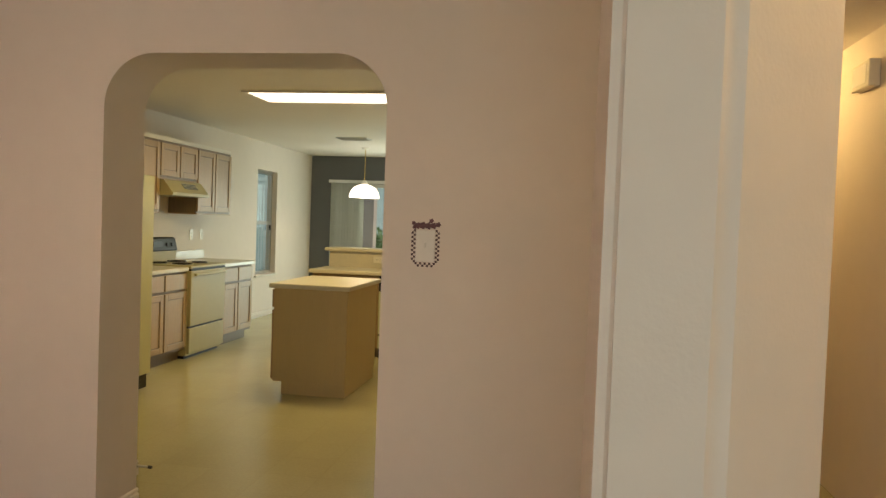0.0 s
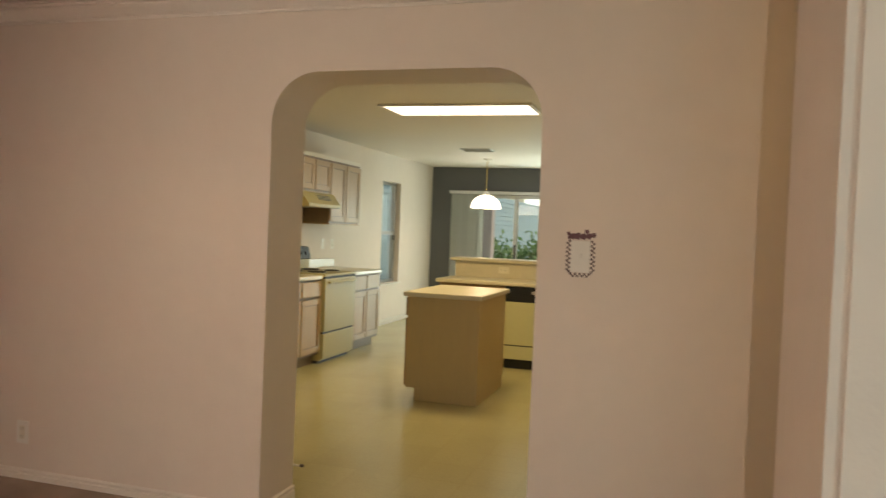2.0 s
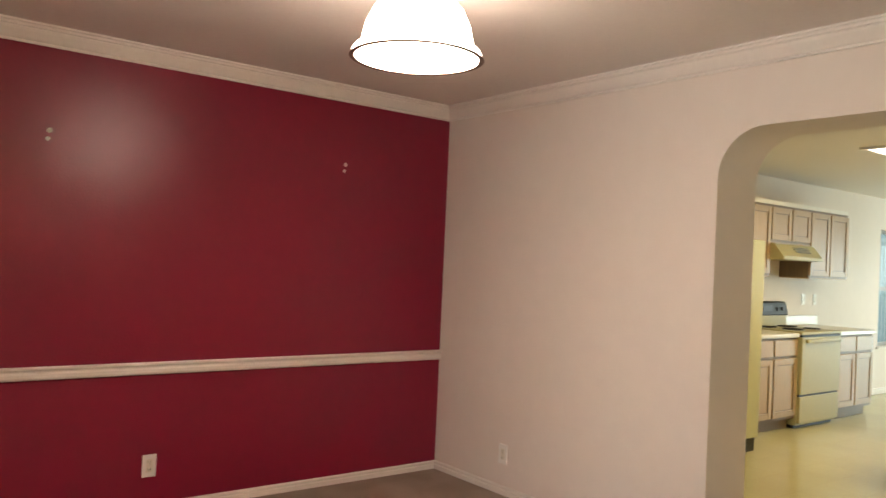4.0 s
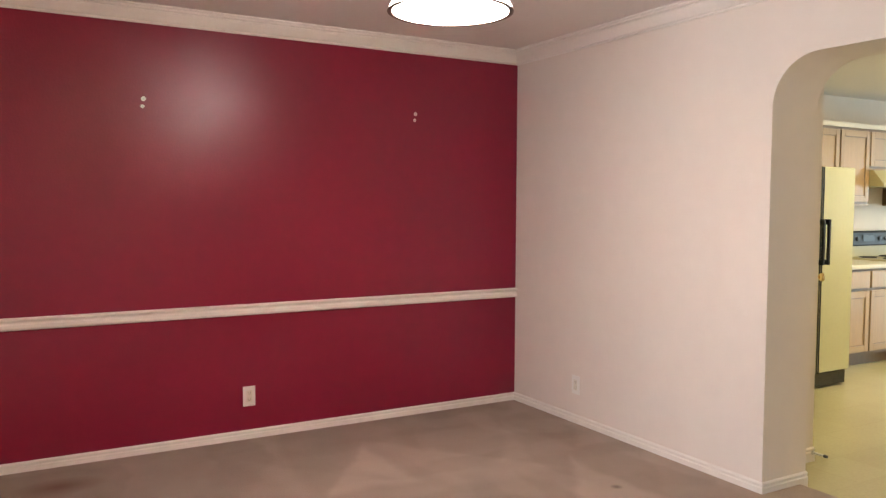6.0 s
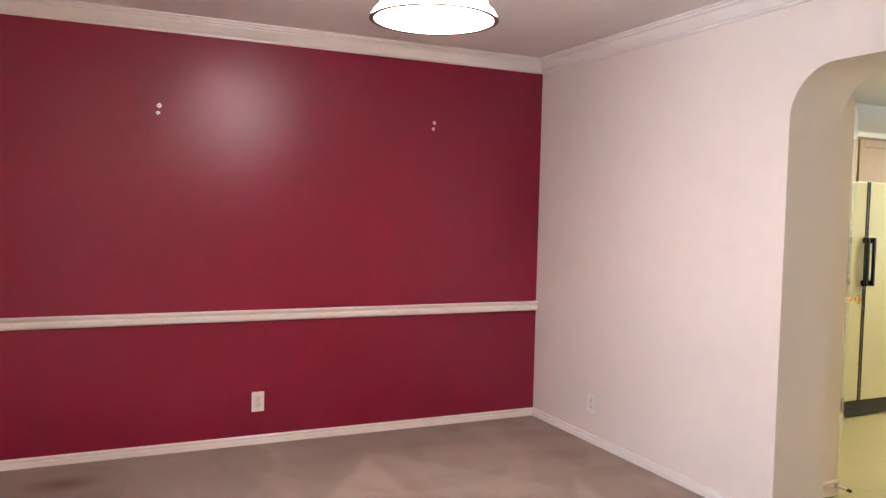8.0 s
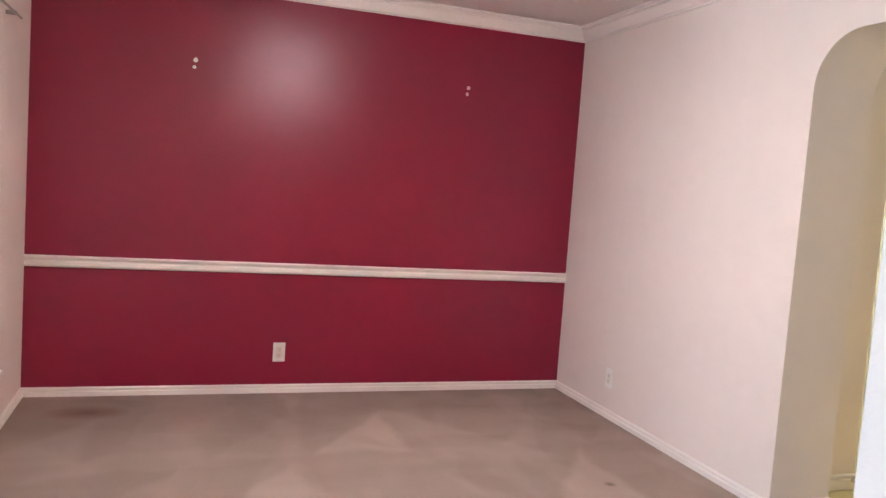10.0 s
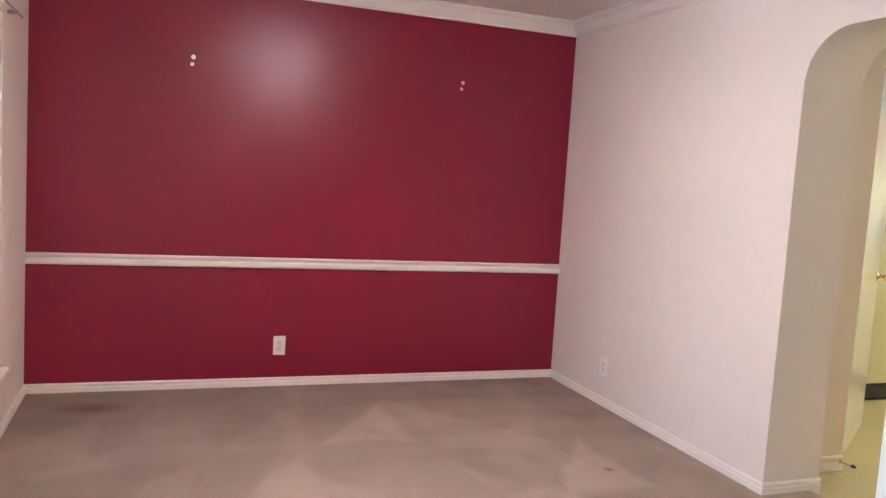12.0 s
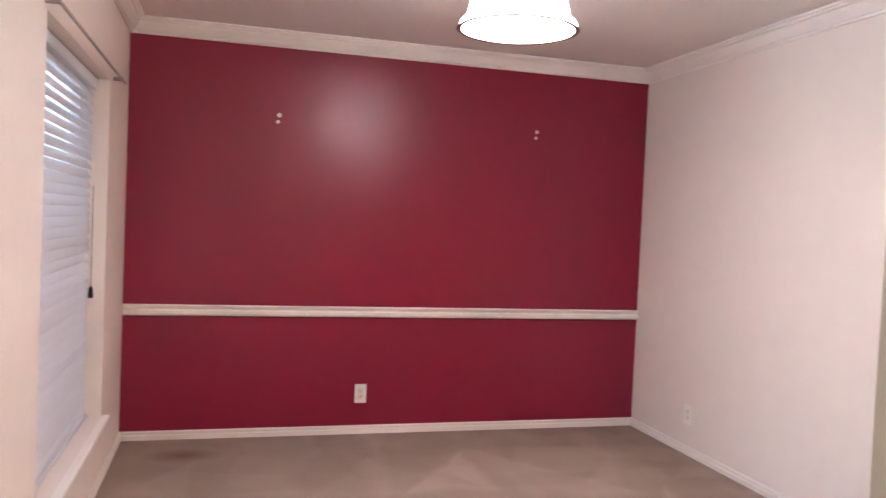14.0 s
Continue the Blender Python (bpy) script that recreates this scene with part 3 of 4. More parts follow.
for dx, dz, r in ((-0.050, 0.088, 0.008), (-0.034, 0.078, 0.012), (-0.013, 0.079, 0.014), (0.010, 0.078, 0.013), (0.032, 0.079, 0.012), (0.050, 0.084, 0.010), (0.022, 0.098, 0.009), (-0.046, 0.072, 0.008)):
    bm = bmesh.new()
    petals = [(3.4445 + dx + r * (1 + 0.18 * math.cos(5 * a)) * math.cos(a), 1.295 + dz + r * (1 + 0.18 * math.cos(5 * a)) * math.sin(a)) for a in [i * math.pi / 10 for i in range(20)]]
    prism(bm, petals, "y", -0.0028, -0.0004)
    part("rose", bm, ROSE, border)

for y, z in ((-2.423, 1.915), (-0.792, 1.934)):
    anchor = thing("wall_anchors", (0, y, z), "pair of white plaster-ringed screw anchors in the crimson wall", "wall anchor", "anchors in the crimson wall")
    for dy, dz, r in ((0.004, 0.020, 0.013), (-0.002, -0.019, 0.011)):
        bm = bmesh.new()
        n = 14
        blob = [(y + dy + r * random.uniform(0.75, 1.1) * math.cos(2 * math.pi * i / n), z + dz + r * random.uniform(0.75, 1.1) * math.sin(2 * math.pi * i / n)) for i in range(n)]
        prism(bm, blob, "x", 0.0004, 0.003)
        a = part("anchor", bm, PUTTY, anchor)
        bm = bmesh.new()
        lathe(bm, [(0.0045, 0.0028), (0.004, 0.005), (0.002, 0.0055)], (0, y + dy, z + dz), seg=10, axis="X")
        part("screw_head", bm, STEEL, a, smooth=True)

# ---------------------------------------------------------------- hallway
chime = thing("door_chime", (HALL, 1.12, 2.20), "ivory door chime box high on the hallway wall", "door chime")
boxpart("cover", (HALL - 0.055, 1.00, 2.13, HALL - 0.0005, 1.24, 2.265), IVORY, chime, bevel=0.006)
boxpart("grille", (HALL - 0.058, 1.03, 2.15, HALL - 0.0552, 1.21, 2.245), PLASTIC, chime, bevel=0.001)

# closet door, swung into the kitchen
door = thing("door_1", (1.765, 0.73, 0.0), "glossy white closet door standing ajar", "door", kind="structure", rz=35)
boxpart("door_leaf", (-0.035, 0.0, 0.012, 0.0, 0.90, 2.035), DOORPAINT, door, bevel=0.002, local=True)
bm = bmesh.new()
lathe(bm, [(0.031, 0.0), (0.030, 0.004), (0.012, 0.010), (0.010, 0.030), (0.022, 0.038), (0.028, 0.050), (0.026, 0.062), (0.010, 0.068)], (0.0005, 0.83, 0.93), seg=24, axis="X")
part("door_knob", bm, BRASS, door, "polished brass knob", smooth=True, local=True)
for z in (0.25, 1.05, 1.82):
    boxpart("hinge", (-0.003, -0.012, z - 0.045, 0.005, 0.004, z + 0.045), BRASS, door, local=True)
stop = thing("door_stop", (1.816, 0.69, 0.05), "spring door stop on the closet baseboard", "door stop")
bm = bmesh.new()
lathe(bm, [(0.012, 0.0), (0.011, 0.004)] + [(0.007 if i % 2 else 0.0055, 0.006 + i * 0.003) for i in range(20)], (1.816, 0.69, 0.05), seg=12, axis="X")
part("spring", bm, STEEL, stop, smooth=True)
bm = bmesh.new()
lathe(bm, [(0.008, 0.066), (0.009, 0.07), (0.008, 0.085), (0.004, 0.087)], (1.816, 0.69, 0.05), seg=12, axis="X")
part("rubber_tip", bm, DARK, stop, smooth=True)

# ---------------------------------------------------------------- kitchen


def panel_door(name, x, y0, y1, z0, z1, parent, flat=False):
    """A cabinet front facing +x at x: frame with a recessed centre panel, or a plain slab drawer front."""
    bm = bmesh.new()
    t = 0.02
    if flat:
        box(bm, x, y0, z0, x + t, y1, z1, bevel=0.004)
        return part(name, bm, OAK, parent)
    f = 0.055
    for d in ((y0, y0 + f, z0, z1), (y1 - f, y1, z0, z1), (y0 + f, y1 - f, z0, z0 + f), (y0 + f, y1 - f, z1 - f, z1)):
        box(bm, x, d[0], d[2], x + t, d[1], d[3], bevel=0.003)
    ob = part(name, bm, OAK, parent)
    bm = bmesh.new()
    box(bm, x + 0.001, y0 + f, z0 + f, x + 0.011, y1 - f, z1 - f)
    part("panel", bm, OAK, ob)
    # dark bead paints the shadow line round the recessed panel
    bm = bmesh.new()
    g = 0.006
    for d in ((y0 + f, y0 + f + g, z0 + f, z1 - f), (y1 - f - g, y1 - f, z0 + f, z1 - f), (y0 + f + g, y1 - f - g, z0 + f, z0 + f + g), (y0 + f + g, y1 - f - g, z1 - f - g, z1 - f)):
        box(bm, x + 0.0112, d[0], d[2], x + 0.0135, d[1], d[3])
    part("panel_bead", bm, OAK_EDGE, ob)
    return ob


def base_unit(y0, y1, fronts, label):
    ob = thing("base_cabinet", (0.31, (y0 + y1) / 2, 0), label, "cabinet", "kitchen base cabinets", shift=(KW, 0))
    # carcass and toe kick take the darker oak, as if in shade
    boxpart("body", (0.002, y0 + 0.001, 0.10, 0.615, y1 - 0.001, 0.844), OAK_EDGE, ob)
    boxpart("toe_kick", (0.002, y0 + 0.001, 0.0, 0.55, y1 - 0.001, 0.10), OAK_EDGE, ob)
    for a, b in fronts:
        panel_door("door", 0.6155, a + 0.012, b - 0.012, 0.13, 0.655, ob)
        panel_door("drawer", 0.6155, a + 0.012, b - 0.012, 0.680, 0.825, ob, flat=True)
    return ob


R0, R1 = 3.83, 4.59       # the range
F0, F1 = 1.70, 2.60       # the refrigerator
base_unit(2.61, R0, ((2.61, 2.98), (2.98, 3.405), (3.405, R0)), "pickled oak base cabinet with three doors and three drawers")
base_unit(R1, 5.38, ((R1, 4.985), (4.985, 5.38)), "pickled oak base cabinet beside the range")


def worktop(name, y0, y1, label):
    ob = thing(name, (0.32, (y0 + y1) / 2, 0.845), label, "countertop", shift=(KW, 0))
    boxpart("slab", (0.002, y0, 0.845, 0.648, y1, 0.885), LAMINATE, ob, bevel=0.008)
    boxpart("backsplash", (0.002, y0, 0.8855, 0.022, y1, 0.985), LAMINATE, ob, bevel=0.003)


worktop("countertop", 2.602, R0 - 0.004, "cream laminate countertop with a low backsplash")
worktop("countertop", R1 + 0.004, 5.40, "cream laminate countertop ending beside the window")

rng = thing("kitchen_range", (0.33, (R0 + R1) / 2, 0), "bisque electric range with a black backguard", "range", shift=(KW, 0))
boxpart("body", (0.02, R0 + 0.003, 0.03, 0.63, R1 - 0.003, 0.868), BISQUE, rng, bevel=0.003)
boxpart("foot_plinth", (0.05, R0 + 0.02, 0.0, 0.60, R1 - 0.02, 0.03), SATIN, rng)
boxpart("cooktop", (0.02, R0 + 0.001, 0.869, 0.665, R1 - 0.001, 0.893), BISQUE, rng, bevel=0.006)
oven = boxpart("oven_door", (0.6305, R0 + 0.008, 0.316, 0.665, R1 - 0.008, 0.845), BISQUE, rng, bevel=0.006)
boxpart("door_trim", (0.631, R0 + 0.008, 0.846, 0.662, R1 - 0.008, 0.866), SATIN, oven)
boxpart("handle", (0.680, R0 + 0.05, 0.795, 0.700, R1 - 0.05, 0.822), BISQUE, oven, bevel=0.006)
for y in (R0 + 0.07, R1 - 0.09):
    boxpart("handle_post", (0.664, y, 0.80, 0.682, y + 0.02, 0.818), BISQUE, oven)
boxpart("drawer", (0.6305, R0 + 0.008, 0.05, 0.660, R1 - 0.008, 0.294), BISQUE, rng, bevel=0.006)
boxpart("drawer_gap", (0.62, R0 + 0.01, 0.295, 0.645, R1 - 0.01, 0.315), SATIN, rng)
bm = bmesh.new()
prism(bm, [(0.02, 0.893), (0.10, 0.893), (0.105, 1.00), (0.02, 1.00)], "y", R0 + 0.004, R1 - 0.004)
part("riser", bm, BISQUE, rng)
bm = bmesh.new()
prism(bm, [(0.02, 1.001), (0.112, 1.001), (0.118, 1.01), (0.092, 1.125), (0.07, 1.14), (0.02, 1.14)], "y", R0 + 0.004, R1 - 0.004)
guard = part("backguard", bm, SATIN, rng, "black control backguard")
for y in (0.10, 0.20, 0.56, 0.66):
    bm = bmesh.new()
    lathe(bm, [(0.022, 0.0), (0.020, 0.016), (0.008, 0.018)], (0.103, R0 + y, 1.066), seg=16, axis="X")
    part("knob", bm, DARK, guard, smooth=True)
boxpart("clock_face", (0.102, R0 + 0.29, 1.045, 0.112, R0 + 0.47, 1.10), DARK, guard)
for x, y, r in ((0.22, 0.20, 0.075), (0.22, 0.56, 0.095), (0.47, 0.20, 0.095), (0.47, 0.56, 0.075)):
    bm = bmesh.new()
    lathe(bm, [(r + 0.018, 0.0), (r + 0.012, 0.004), (r, 0.001), (0.01, 0.001)], (x, R0 + y, 0.8935), seg=28)
    pan = part("drip_pan", bm, STEEL, rng, smooth=True)
    bm = bmesh.new()
    for k in range(4):
        rr = r * (k + 1) / 4.2
        tube = [(rr + 0.006 * math.cos(a), 0.009 + 0.005 * math.sin(a)) for a in [i * math.pi / 3 for i in range(6)]]
        lathe(bm, tube, (x, R0 + y, 0.8935), seg=28, ring_shape=True)
    part("coil", bm, COIL, pan, smooth=True)

hood = thing("range_hood", (0.25, (R0 + R1) / 2, 1.59), "bisque range hood under the short wall cabinets", "range hood", shift=(KW, 0))
bm = bmesh.new()
prism(bm, [(0.002, 1.562), (0.45, 1.562), (0.45, 1.597), (0.36, 1.712), (0.002, 1.712)], "y", R0 + 0.002, R1 - 0.002)
part("shell", bm, BISQUE, hood)
boxpart("lip", (0.4505, R0 + 0.002, 1.564, 0.462, R1 - 0.002, 1.595), BISQUE, hood, bevel=0.003)
bm = bmesh.new()
for i in range(4):
    z = 1.635 + i * 0.014
    x = 0.45 - (z - 1.597) / 0.115 * 0.09
    box(bm, x - 0.004, R0 + 0.30, z, x + 0.005, R0 + 0.58, z + 0.006)
part("vent_slots", bm, DARK, hood)


def wall_unit(y0, y1, z0, fronts, label, depth=0.31, z1=2.085):
    ob = thing("wall_cabinet", (0.15, (y0 + y1) / 2, z0), label, "cabinet", "kitchen wall cabinets", shift=(KW, 0))
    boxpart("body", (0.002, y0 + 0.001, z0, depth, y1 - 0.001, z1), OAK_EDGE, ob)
    boxpart("bottom_lip", (0.002, y0 + 0.001, z0 - 0.012, depth + 0.015, y1 - 0.001, z0 - 0.0005), OAK, ob)
    for a, b in fronts:
        panel_door("door", depth + 0.0005, a + 0.010, b - 0.010, z0 + 0.02, z1 - 0.025, ob)


wall_unit(1.75, 2.93, 1.78, ((1.75, 2.34), (2.34, 2.93)), "pickled oak wall cabinet above the refrigerator")
wall_unit(2.93, R0, 1.40, ((2.93, 3.38), (3.38, R0)), "tall pickled oak wall cabinet between refrigerator and hood")
wall_unit(R0, R1, 1.728, ((R0, 4.21), (4.21, R1)), "short pickled oak wall cabinet above the range hood")
wall_unit(R1, 5.41, 1.40, ((R1, 5.0), (5.0, 5.41)), "tall pickled oak wall cabinet past the hood")
bm = bmesh.new()
sweep(bm, [(KW + 0.312, 5.412), (KW + 0.312, 1.75)], [(0.0, 2.087), (-0.024, 2.087), (-0.030, 2.10), (-0.048, 2.115), (-0.052, 2.128), (0.0, 2.128)])
structure("trim_cabinet_crown", bm, TRIM, "pale moulding along the tops of the wall cabinets", "moulding")

fridge = thing("refrigerator", (0.38, (F0 + F1) / 2, 0), "almond side-by-side refrigerator with black handles", "refrigerator")
boxpart("cabinet_body", (0.03, F0, 0.03, 0.74, F1, 1.67), ALMOND, fridge, bevel=0.004)
SPLIT = 2.20
boxpart("grille", (0.64, F0 + 0.01, 0.012, 0.775, F1 - 0.01, 0.118), BLACK, fridge, "black toe grille", bevel=0.004)
for a, b in ((F0 + 0.002, SPLIT - 0.006), (SPLIT + 0.006, F1 - 0.002)):
    leaf = boxpart("door", (0.7405, a, 0.125, 0.802, b, 1.675), ALMOND, fridge, bevel=0.008)
    y = b - 0.038 if a < F0 + 0.1 else a + 0.014
    bm = bmesh.new()
    box(bm, 0.830, y, 0.945, 0.852, y + 0.026, 1.285, bevel=0.007)
    box(bm, 0.8025, y + 0.003, 0.945, 0.835, y + 0.023, 0.985, bevel=0.004)
    box(bm, 0.8025, y + 0.003, 1.245, 0.835, y + 0.023, 1.285, bevel=0.004)
    part("handle", bm, BLACK, leaf, "black bow handle")
    boxpart("edge_trim", (0.8025, (b - 0.010) if a < F0 + 0.1 else a, 0.13, 0.806, b if a < F0 + 0.1 else a + 0.010, 1.67), BLACK, leaf)

isl = thing("kitchen_island", (2.05, 3.2, 0), "oak veneer kitchen island with a cream laminate top", "kitchen island")
boxpart("body", (1.756, 2.735, 0.10, 2.350, 3.67, 0.834), OAK_PLY, isl, bevel=0.002)
boxpart("plinth", (1.833, 2.736, 0.0, 2.349, 3.63, 0.10), OAK_PLY, isl)
boxpart("top", (1.722, 2.70, 0.8345, 2.378, 3.71, 0.872), LAMINATE, isl, "cream laminate top with a rounded edge", bevel=0.008)
for a, b in ((2.745, 3.195), (3.205, 3.66)):
    bm = bmesh.new()
    box(bm, 1.736, a, 0.115, 1.7555, b, 0.66, bevel=0.003)
    part("door", bm, OAK, isl)
    bm = bmesh.new()
    box(bm, 1.736, a, 0.68, 1.7555, b, 0.822, bevel=0.003)
    part("drawer", bm, OAK, isl)

# peninsula with its raised bar
PY = 4.43
BAR = (-0.17, 0.13)      # the whole bar lies this far from the plan below
pen = thing("peninsula_cabinet", (1.95, 4.7, 0), "oak peninsula cabinet beside the dishwasher", "cabinet", shift=BAR)
boxpart("body", (1.62, PY, 0.10, 2.318, 5.0, 0.836), OAK, pen)
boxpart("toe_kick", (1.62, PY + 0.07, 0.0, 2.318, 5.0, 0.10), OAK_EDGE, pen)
for a, b in ((1.63, 1.97), (1.975, 2.31)):
    bm = bmesh.new()
    box(bm, a + 0.008, PY - 0.02, 0.13, b - 0.008, PY - 0.0005, 0.80, bevel=0.003)
    part("door", bm, OAK, pen)
dw = thing("dishwasher", (2.62, 4.7, 0), "almond dishwasher with a black control panel", "dishwasher", shift=BAR)
boxpart("tub", (2.325, PY + 0.005, 0.12, 2.925, 5.0, 0.83), BLACK, dw)
boxpart("control_panel", (2.327, PY - 0.022, 0.685, 2.923, PY + 0.0045, 0.832), BLACK, dw, "black control panel", bevel=0.004)
boxpart("door", (2.327, PY - 0.022, 0.245, 2.923, PY + 0.0045, 0.679), ALMOND, dw, bevel=0.004)
boxpart("lower_panel", (2.327, PY - 0.016, 0.10, 2.923, PY + 0.0045, 0.232), ALMOND, dw, bevel=0.004)
boxpart("toe_kick", (2.327, PY + 0.03, 0.0, 2.923, PY + 0.1, 0.098), BLACK, dw)
boxpart("latch", (2.60, PY - 0.034, 0.765, 2.70, PY - 0.0225, 0.795), STEEL, dw, bevel=0.003)
pen2 = thing("peninsula_cabinet", (3.5, 4.7, 0), "oak peninsula cabinet past the dishwasher", "cabinet", shift=BAR)
boxpart("body", (2.932, PY, 0.10, 4.238, 5.0, 0.836), OAK, pen2)
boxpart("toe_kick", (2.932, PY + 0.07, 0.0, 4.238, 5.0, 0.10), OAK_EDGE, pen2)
wt = thing("peninsula_countertop", (2.9, 4.7, 0.837), "cream laminate peninsula countertop", "countertop", shift=BAR)
boxpart("slab", (1.585, PY - 0.035, 0.8375, 4.238, 4.998, 0.876), LAMINATE, wt, bevel=0.008)
bm = bmesh.new()
box(bm, 1.45, 5.131, 0, 4.068, 5.25, 1.045)
structure("wall_bar", bm, LAMINATE, "beige half wall behind the peninsula", "half wall")
bar = thing("bar_ledge", (2.9, 5.06, 1.046), "raised cream bar ledge on the half wall", "ledge", shift=BAR)
boxpart("slab", (1.57, 4.96, 1.046, 4.238, 5.36, 1.082), LAMINATE, bar, bevel=0.008)
lying = plate("wall_outlet", (2.0, 5.13, 0.965), "y", "ivory outlet lying sideways on the half wall above the counter", mat=IVORY)
lying.matrix_world = pose(2.0, 5.13, 0.965, 90, 0, -90)
for y, lab in ((5.11, "white outlet on the wall above the counter"), (5.36, "white outlet on the wall beside the counter end")):
    plate("wall_outlet", (KW, y, 1.158), "x", lab, mat=PLASTIC)

# fluorescent box and vent in the kitchen ceiling
KX0, KX1, KY0, KY1 = 1.32, 2.645, 2.985, 3.56
box_light = thing("fluorescent_light", (1.98, 3.27, CEIL), "fluorescent ceiling light box with a lit white diffuser", "ceiling light")
for d in ((KX0, KY0, KX1, KY0 + 0.035), (KX0, KY1 - 0.035, KX1, KY1), (KX0, KY0 + 0.035, KX0 + 0.035, KY1 - 0.035), (KX1 - 0.035, KY0 + 0.035, KX1, KY1 - 0.035)):
    boxpart("frame_rail", (d[0], d[1], CEIL - 0.018, d[2], d[3], CEIL - 0.0005), TRIM, box_light)
boxpart("diffuser", (KX0 + 0.036, KY0 + 0.036, CEIL - 0.012, KX1 - 0.036, KY1 - 0.036, CEIL - 0.002), DIFFUSER, box_light, "glowing white acrylic diffuser")
vent = thing("ceiling_vent", (1.30, 6.475, CEIL), "white slatted air vent in the kitchen ceiling", "vent")
boxpart("frame", (1.10, 6.35, CEIL - 0.012, 1.50, 6.60, CEIL - 0.0005), ALU, vent, bevel=0.003)
for i in range(7):
    boxpart("slat", (1.12, 6.374 + i * 0.033, CEIL - 0.020, 1.48, 6.386 + i * 0.033, CEIL - 0.0125), STEEL, vent)

pend = thing("pendant_lamp", (PEND[0], PEND[1], CEIL), "pendant lamp with a lit white dome shade", "pendant lamp")
px, py, pz = PEND
bm = bmesh.new()
dome = [(0.213, 0.0), (0.210, 0.035), (0.190, 0.090), (0.150, 0.140), (0.095, 0.172), (0.045, 0.185)]
lathe(bm, dome + [(r - 0.004, h - 0.003) for r, h in dome[::-1]], (px, py, pz), seg=48, ring_shape=True)
part("shade", bm, OPAL2, pend, "glowing opal glass dome", smooth=True)
bm = bmesh.new()
lathe(bm, [(0.05, 0.186), (0.048, 0.20), (0.03, 0.235), (0.008, 0.245)], (px, py, pz), seg=24)
part("cap", bm, PLASTIC, pend, smooth=True)
bm = bmesh.new()
lathe(bm, [(0.007, 0.245), (0.007, CEIL - 0.03 - pz)], (px, py, pz), seg=10)
part("stem", bm, BRASS, pend, smooth=True)
bm = bmesh.new()
lathe(bm, [(0.02, CEIL - 0.03 - pz), (0.06, CEIL - 0.012 - pz), (0.062, CEIL - 0.001 - pz)], (px, py, pz), seg=24)
part("canopy", bm, PLASTIC, pend, smooth=True)

# ---------------------------------------------------------------- breakfast windows
w2 = thing("window_2", (0, 7.33, 0.585), "narrow white-framed side window with a middle rail", "window", kind="structure", shift=(KW, 0))
for d in ((-0.12, W2A, 0.585, -0.07, W2A + 0.045, 2.035), (-0.12, W2B - 0.045, 0.585, -0.07, W2B, 2.035)):
    boxpart("frame_jamb", d, STEEL, w2)
for d in ((-0.12, W2A + 0.045, 0.585, -0.07, W2B - 0.045, 0.625), (-0.12, W2A + 0.045, 1.995, -0.07, W2B - 0.045, 2.035), (-0.12, W2A + 0.045, 1.28, -0.07, W2B - 0.045, 1.33)):
    boxpart("rail", d, STEEL, w2)
for a, b in ((0.625, 1.28), (1.33, 1.995)):
    p = boxpart("pane", (-0.097, W2A + 0.045, a, -0.093, W2B - 0.045, b), GLASS, w2)
    p.visible_shadow = False
boxpart("window_sill", (-0.069, W2A - 0.04, 0.56, 0.03, W2B + 0.04, 0.584), TRIM, w2, bevel=0.004)
boxpart("latch", (-0.069, W2B - 0.10, 1.20, -0.05, W2B - 0.08, 1.27), BLACK, w2)

slider = thing("window_3", (1.4, FAR, 0), "sliding glass patio door in a white frame", "patio door", kind="structure")
for name, d in (("frame_jamb", (SX0, FAR + 0.02, 0.0, SX0 + 0.05, FAR + 0.12, SZ1)), ("frame_jamb", (SX1 - 0.05, FAR + 0.02, 0.0, SX1, FAR + 0.12, SZ1)),
                ("frame_head", (SX0 + 0.05, FAR + 0.02, SZ1 - 0.05, SX1 - 0.05, FAR + 0.12, SZ1)), ("frame_sill", (SX0 + 0.05, FAR + 0.02, 0.0, SX1 - 0.05, FAR + 0.12, 0.04))):
    boxpart(name, d, ALU, slider)
for a, b, y in ((SX0 + 0.05, 1.285, FAR + 0.08), (1.225, 2.15, FAR + 0.045), (2.15, SX1 - 0.05, FAR + 0.085)):
    boxpart("stile", (b - 0.055, y, 0.04, b, y + 0.03, SZ1 - 0.05), ALU, slider)
    boxpart("stile", (a, y, 0.04, a + 0.04, y + 0.03, SZ1 - 0.05), ALU, slider)
    p = boxpart("pane", (a + 0.04, y + 0.013, 0.04, b - 0.055, y + 0.017, SZ1 - 0.05), GLASS, slider)
    p.visible_shadow = False
boxpart("pull", (1.24, FAR + 0.028, 0.93, 1.265, FAR + 0.0445, 1.18), BLACK, slider)
vb = thing("vertical_blind", (0.45, FAR - 0.05, 2.02), "white vertical blind drawn to one side of the patio door", "blind")
boxpart("headrail", (SX0 - 0.05, FAR - 0.075, 1.985, SX1 + 0.05, FAR - 0.002, 2.035), ALU, vb, bevel=0.003)
vane_bm = bmesh.new()
prism(vane_bm, [(-0.044, -0.001), (-0.02, 0.004), (0.02, 0.004), (0.044, -0.001), (0.02, 0.002), (-0.02, 0.002)], "z", -1.93, 0.0)
vane_me = finish("vane", vane_bm, VANE)
for i in range(11):
    v = new("vane", vane_me)
    v.parent = vb
    v.location = (SX0 + 0.02 + i * 0.048 - 0.45, 0.008, -0.037)
    v.rotation_euler = (0, 0, radians(52 + random.uniform(-10, 10)))

# ---------------------------------------------------------------- outdoors
bm = bmesh.new()
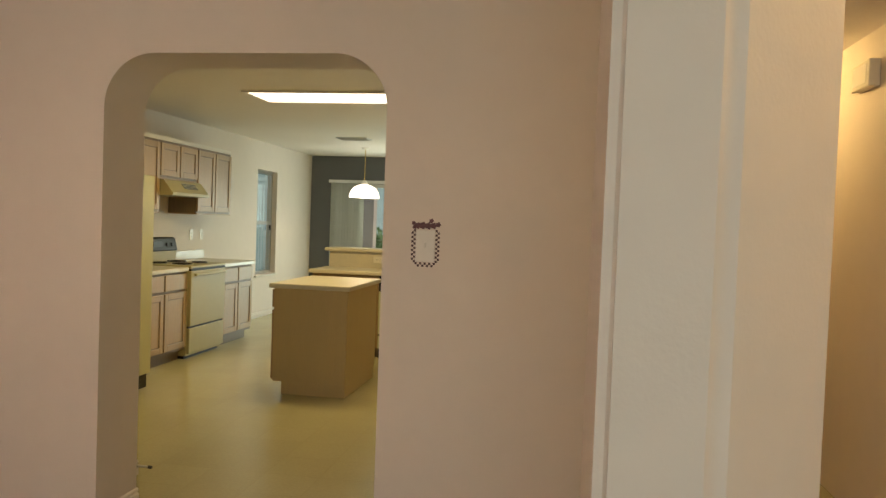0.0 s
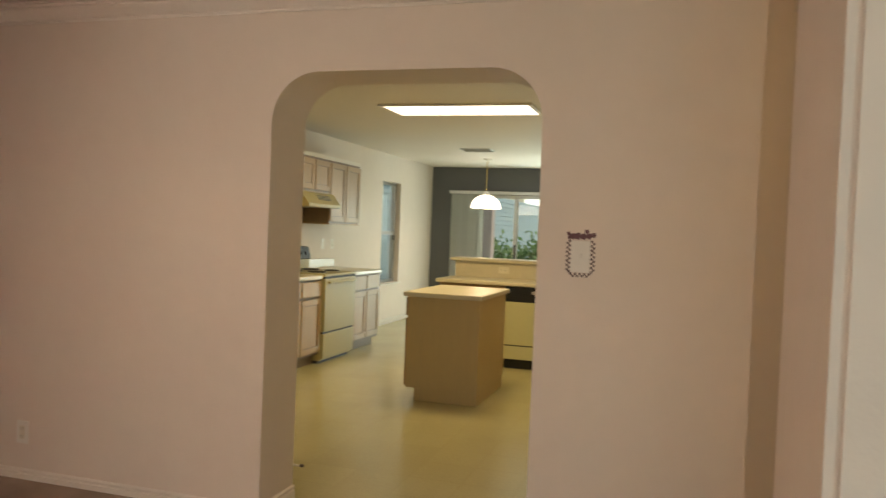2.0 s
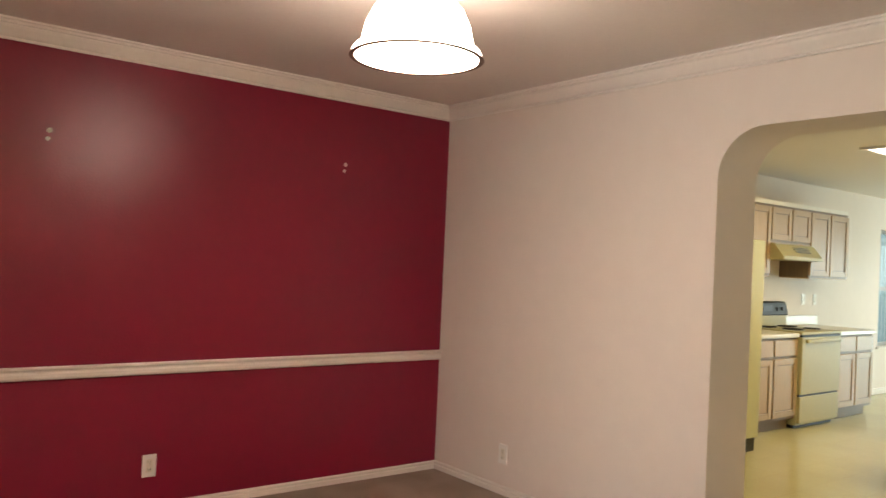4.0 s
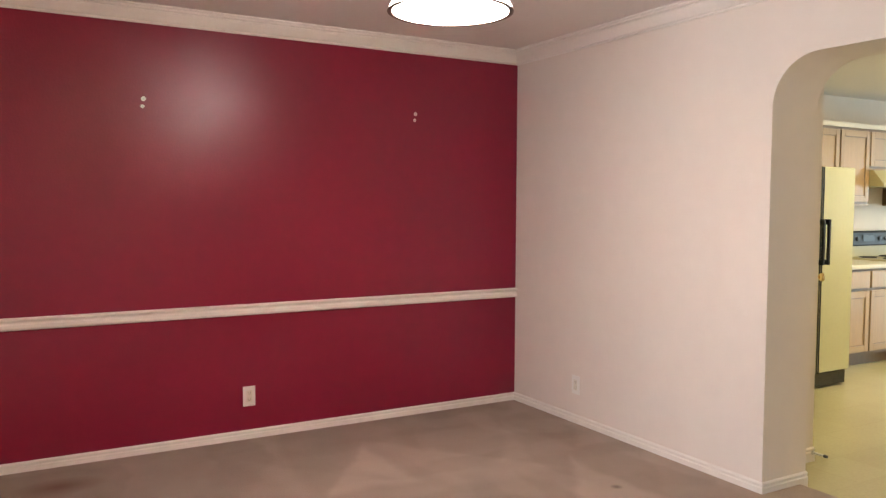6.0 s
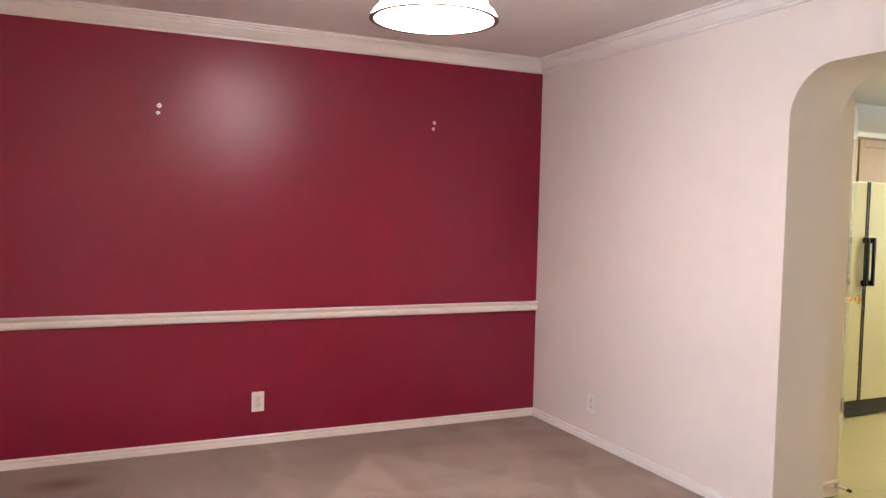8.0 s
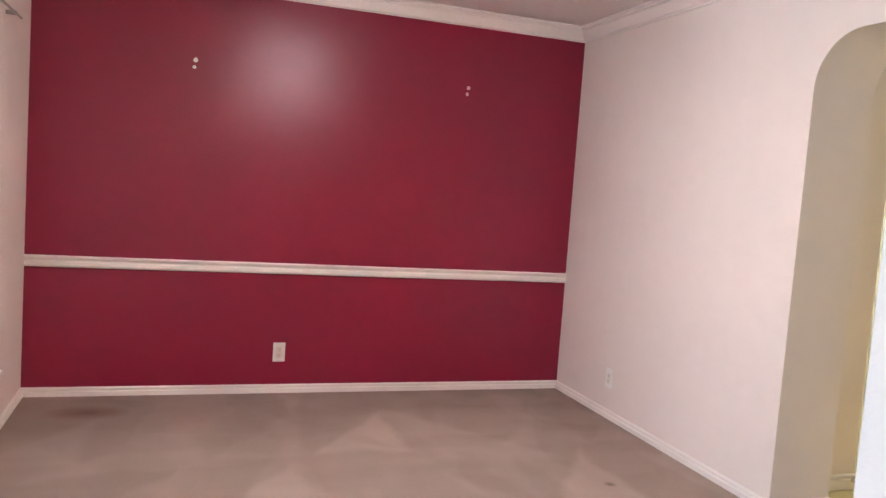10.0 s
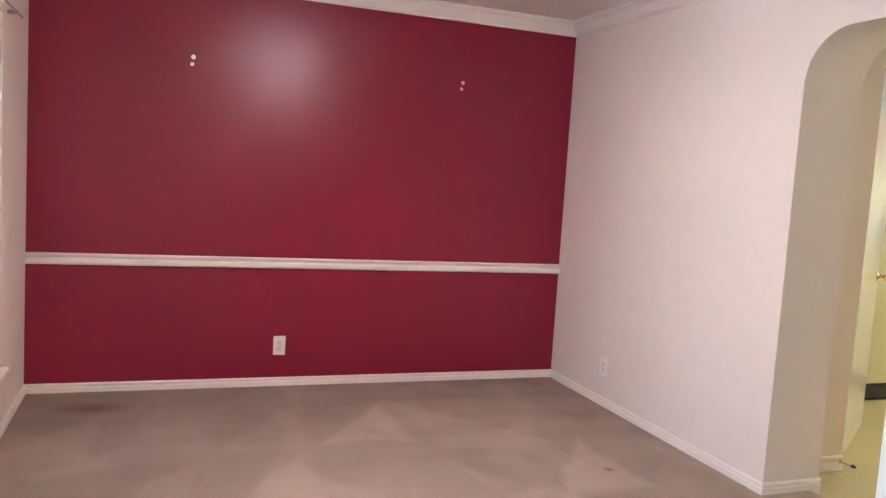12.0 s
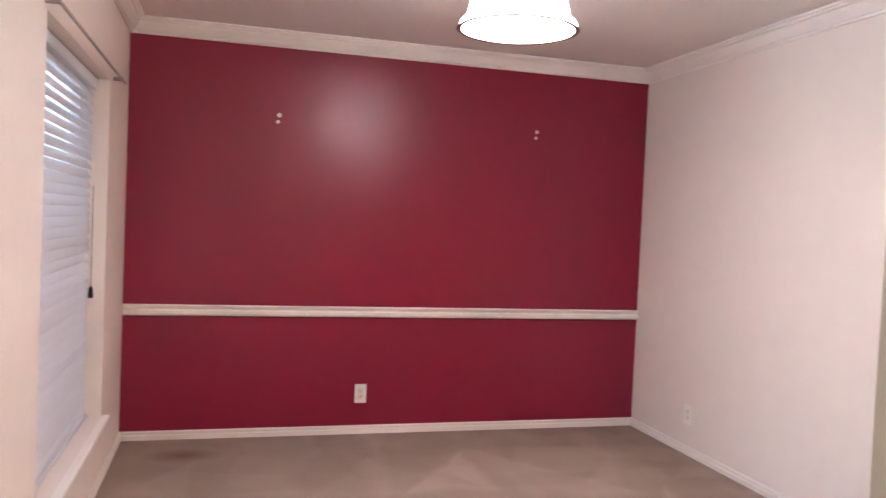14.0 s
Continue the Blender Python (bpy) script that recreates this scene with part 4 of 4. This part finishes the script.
bmesh.ops.create_grid(bm, x_segments=2, y_segments=2, size=400)
bmesh.ops.translate(bm, verts=bm.verts[:], vec=(0, 0, -0.14))
structure("ground", bm, LAWN, "green lawn round the house", "lawn")
bm = bmesh.new()
box(bm, -0.5, FAR + 0.16, -0.139, 5.5, FAR + 3.0, -0.03)
structure("patio", bm, CONCRETE, "grey concrete patio slab", "patio")
# made-up sided wall, added so the narrow side window looks teal
bm = bmesh.new()
for i in range(16):
    prism(bm, [(-3.00, -0.139 + i * 0.18), (-2.975, -0.139 + i * 0.18), (-2.998, 0.04 + i * 0.18), (-3.00, 0.04 + i * 0.18)], "y", 4.0, 40.0)
box(bm, -3.2, 4.0, -0.139, -3.001, 40.0, 2.75)
nb = thing("teal_view_wall", (-3.1, 10, -0.139), "made-up blue-grey lap-sided wall giving the side window its teal", "house")
part("wall", bm, SIDING, nb)
post = thing("patio_post", (0.30, 11.2, -0.03), "grey-brown square patio post", "post")
boxpart("shaft", (0.18, 11.1, -0.03, 0.42, 11.34, 2.55), CONCRETE, post, bevel=0.01)
boxpart("base_block", (0.15, 11.07, -0.03, 0.45, 11.37, 0.12), CONCRETE, post, bevel=0.01)
rnd = random.Random(7)


def shrub(place, height, width, leaves):
    """A leafy shrub or small tree: tapered trunk, limbs, and a crown of small separate leaves in clumps."""
    ob = thing("tree", place, "leafy green garden tree behind the patio", "tree", "garden trees")
    x, y, z = place
    bm = bmesh.new()
    lathe(bm, [(0.09, 0.0), (0.06, height * 0.3), (0.03, height * 0.6), (0.01, height * 0.85)], place, seg=10)
    centres = []
    for i in range(26):
        a, h = rnd.uniform(0, 6.28), rnd.uniform(0.15, 0.95)
        r = width * rnd.uniform(0.25, 1.0) * (1 - abs(h - 0.5) * 0.9)
        c = Vector((x + r * math.cos(a), y + r * math.sin(a), z + height * h))
        centres.append((c, rnd.uniform(0.25, 0.5)))
        b = Vector((x, y, z + height * h * 0.6))
        d = c - b
        side = d.cross(Vector((0, 0, 1))).normalized() * 0.012
        vs = [bm.verts.new(p) for p in (b - side, b + side, c)]
        bm.faces.new(vs)
    part("trunk", bm, BARK, ob)
    bm = bmesh.new()
    for i in range(leaves):
        c, r = centres[i % len(centres)]
        p = c + Vector((rnd.gauss(0, r * 0.6), rnd.gauss(0, r * 0.6), rnd.gauss(0, r * 0.5)))
        u = Vector((rnd.gauss(0, 1), rnd.gauss(0, 1), rnd.gauss(0, 1))).normalized()
        w = u.orthogonal().normalized()
        s = rnd.uniform(0.05, 0.10)
        bm.faces.new([bm.verts.new(q) for q in (p - u * s, p + w * s * 0.45, p + u * s, p - w * s * 0.45)])
    part("crown", bm, LEAF, ob)


shrub((-0.9, 14.2, -0.139), 1.5, 1.0, 4200)
shrub((1.15, 13.9, -0.139), 1.2, 1.0, 4200)
shrub((2.6, 14.6, -0.139), 1.1, 1.1, 3600)

bm = bmesh.new()
box(bm, -9, 62, -0.139, 32, 62.3, 12)
structure("backdrop", bm, HAZE, "bright hazy sky past the garden", "sky")
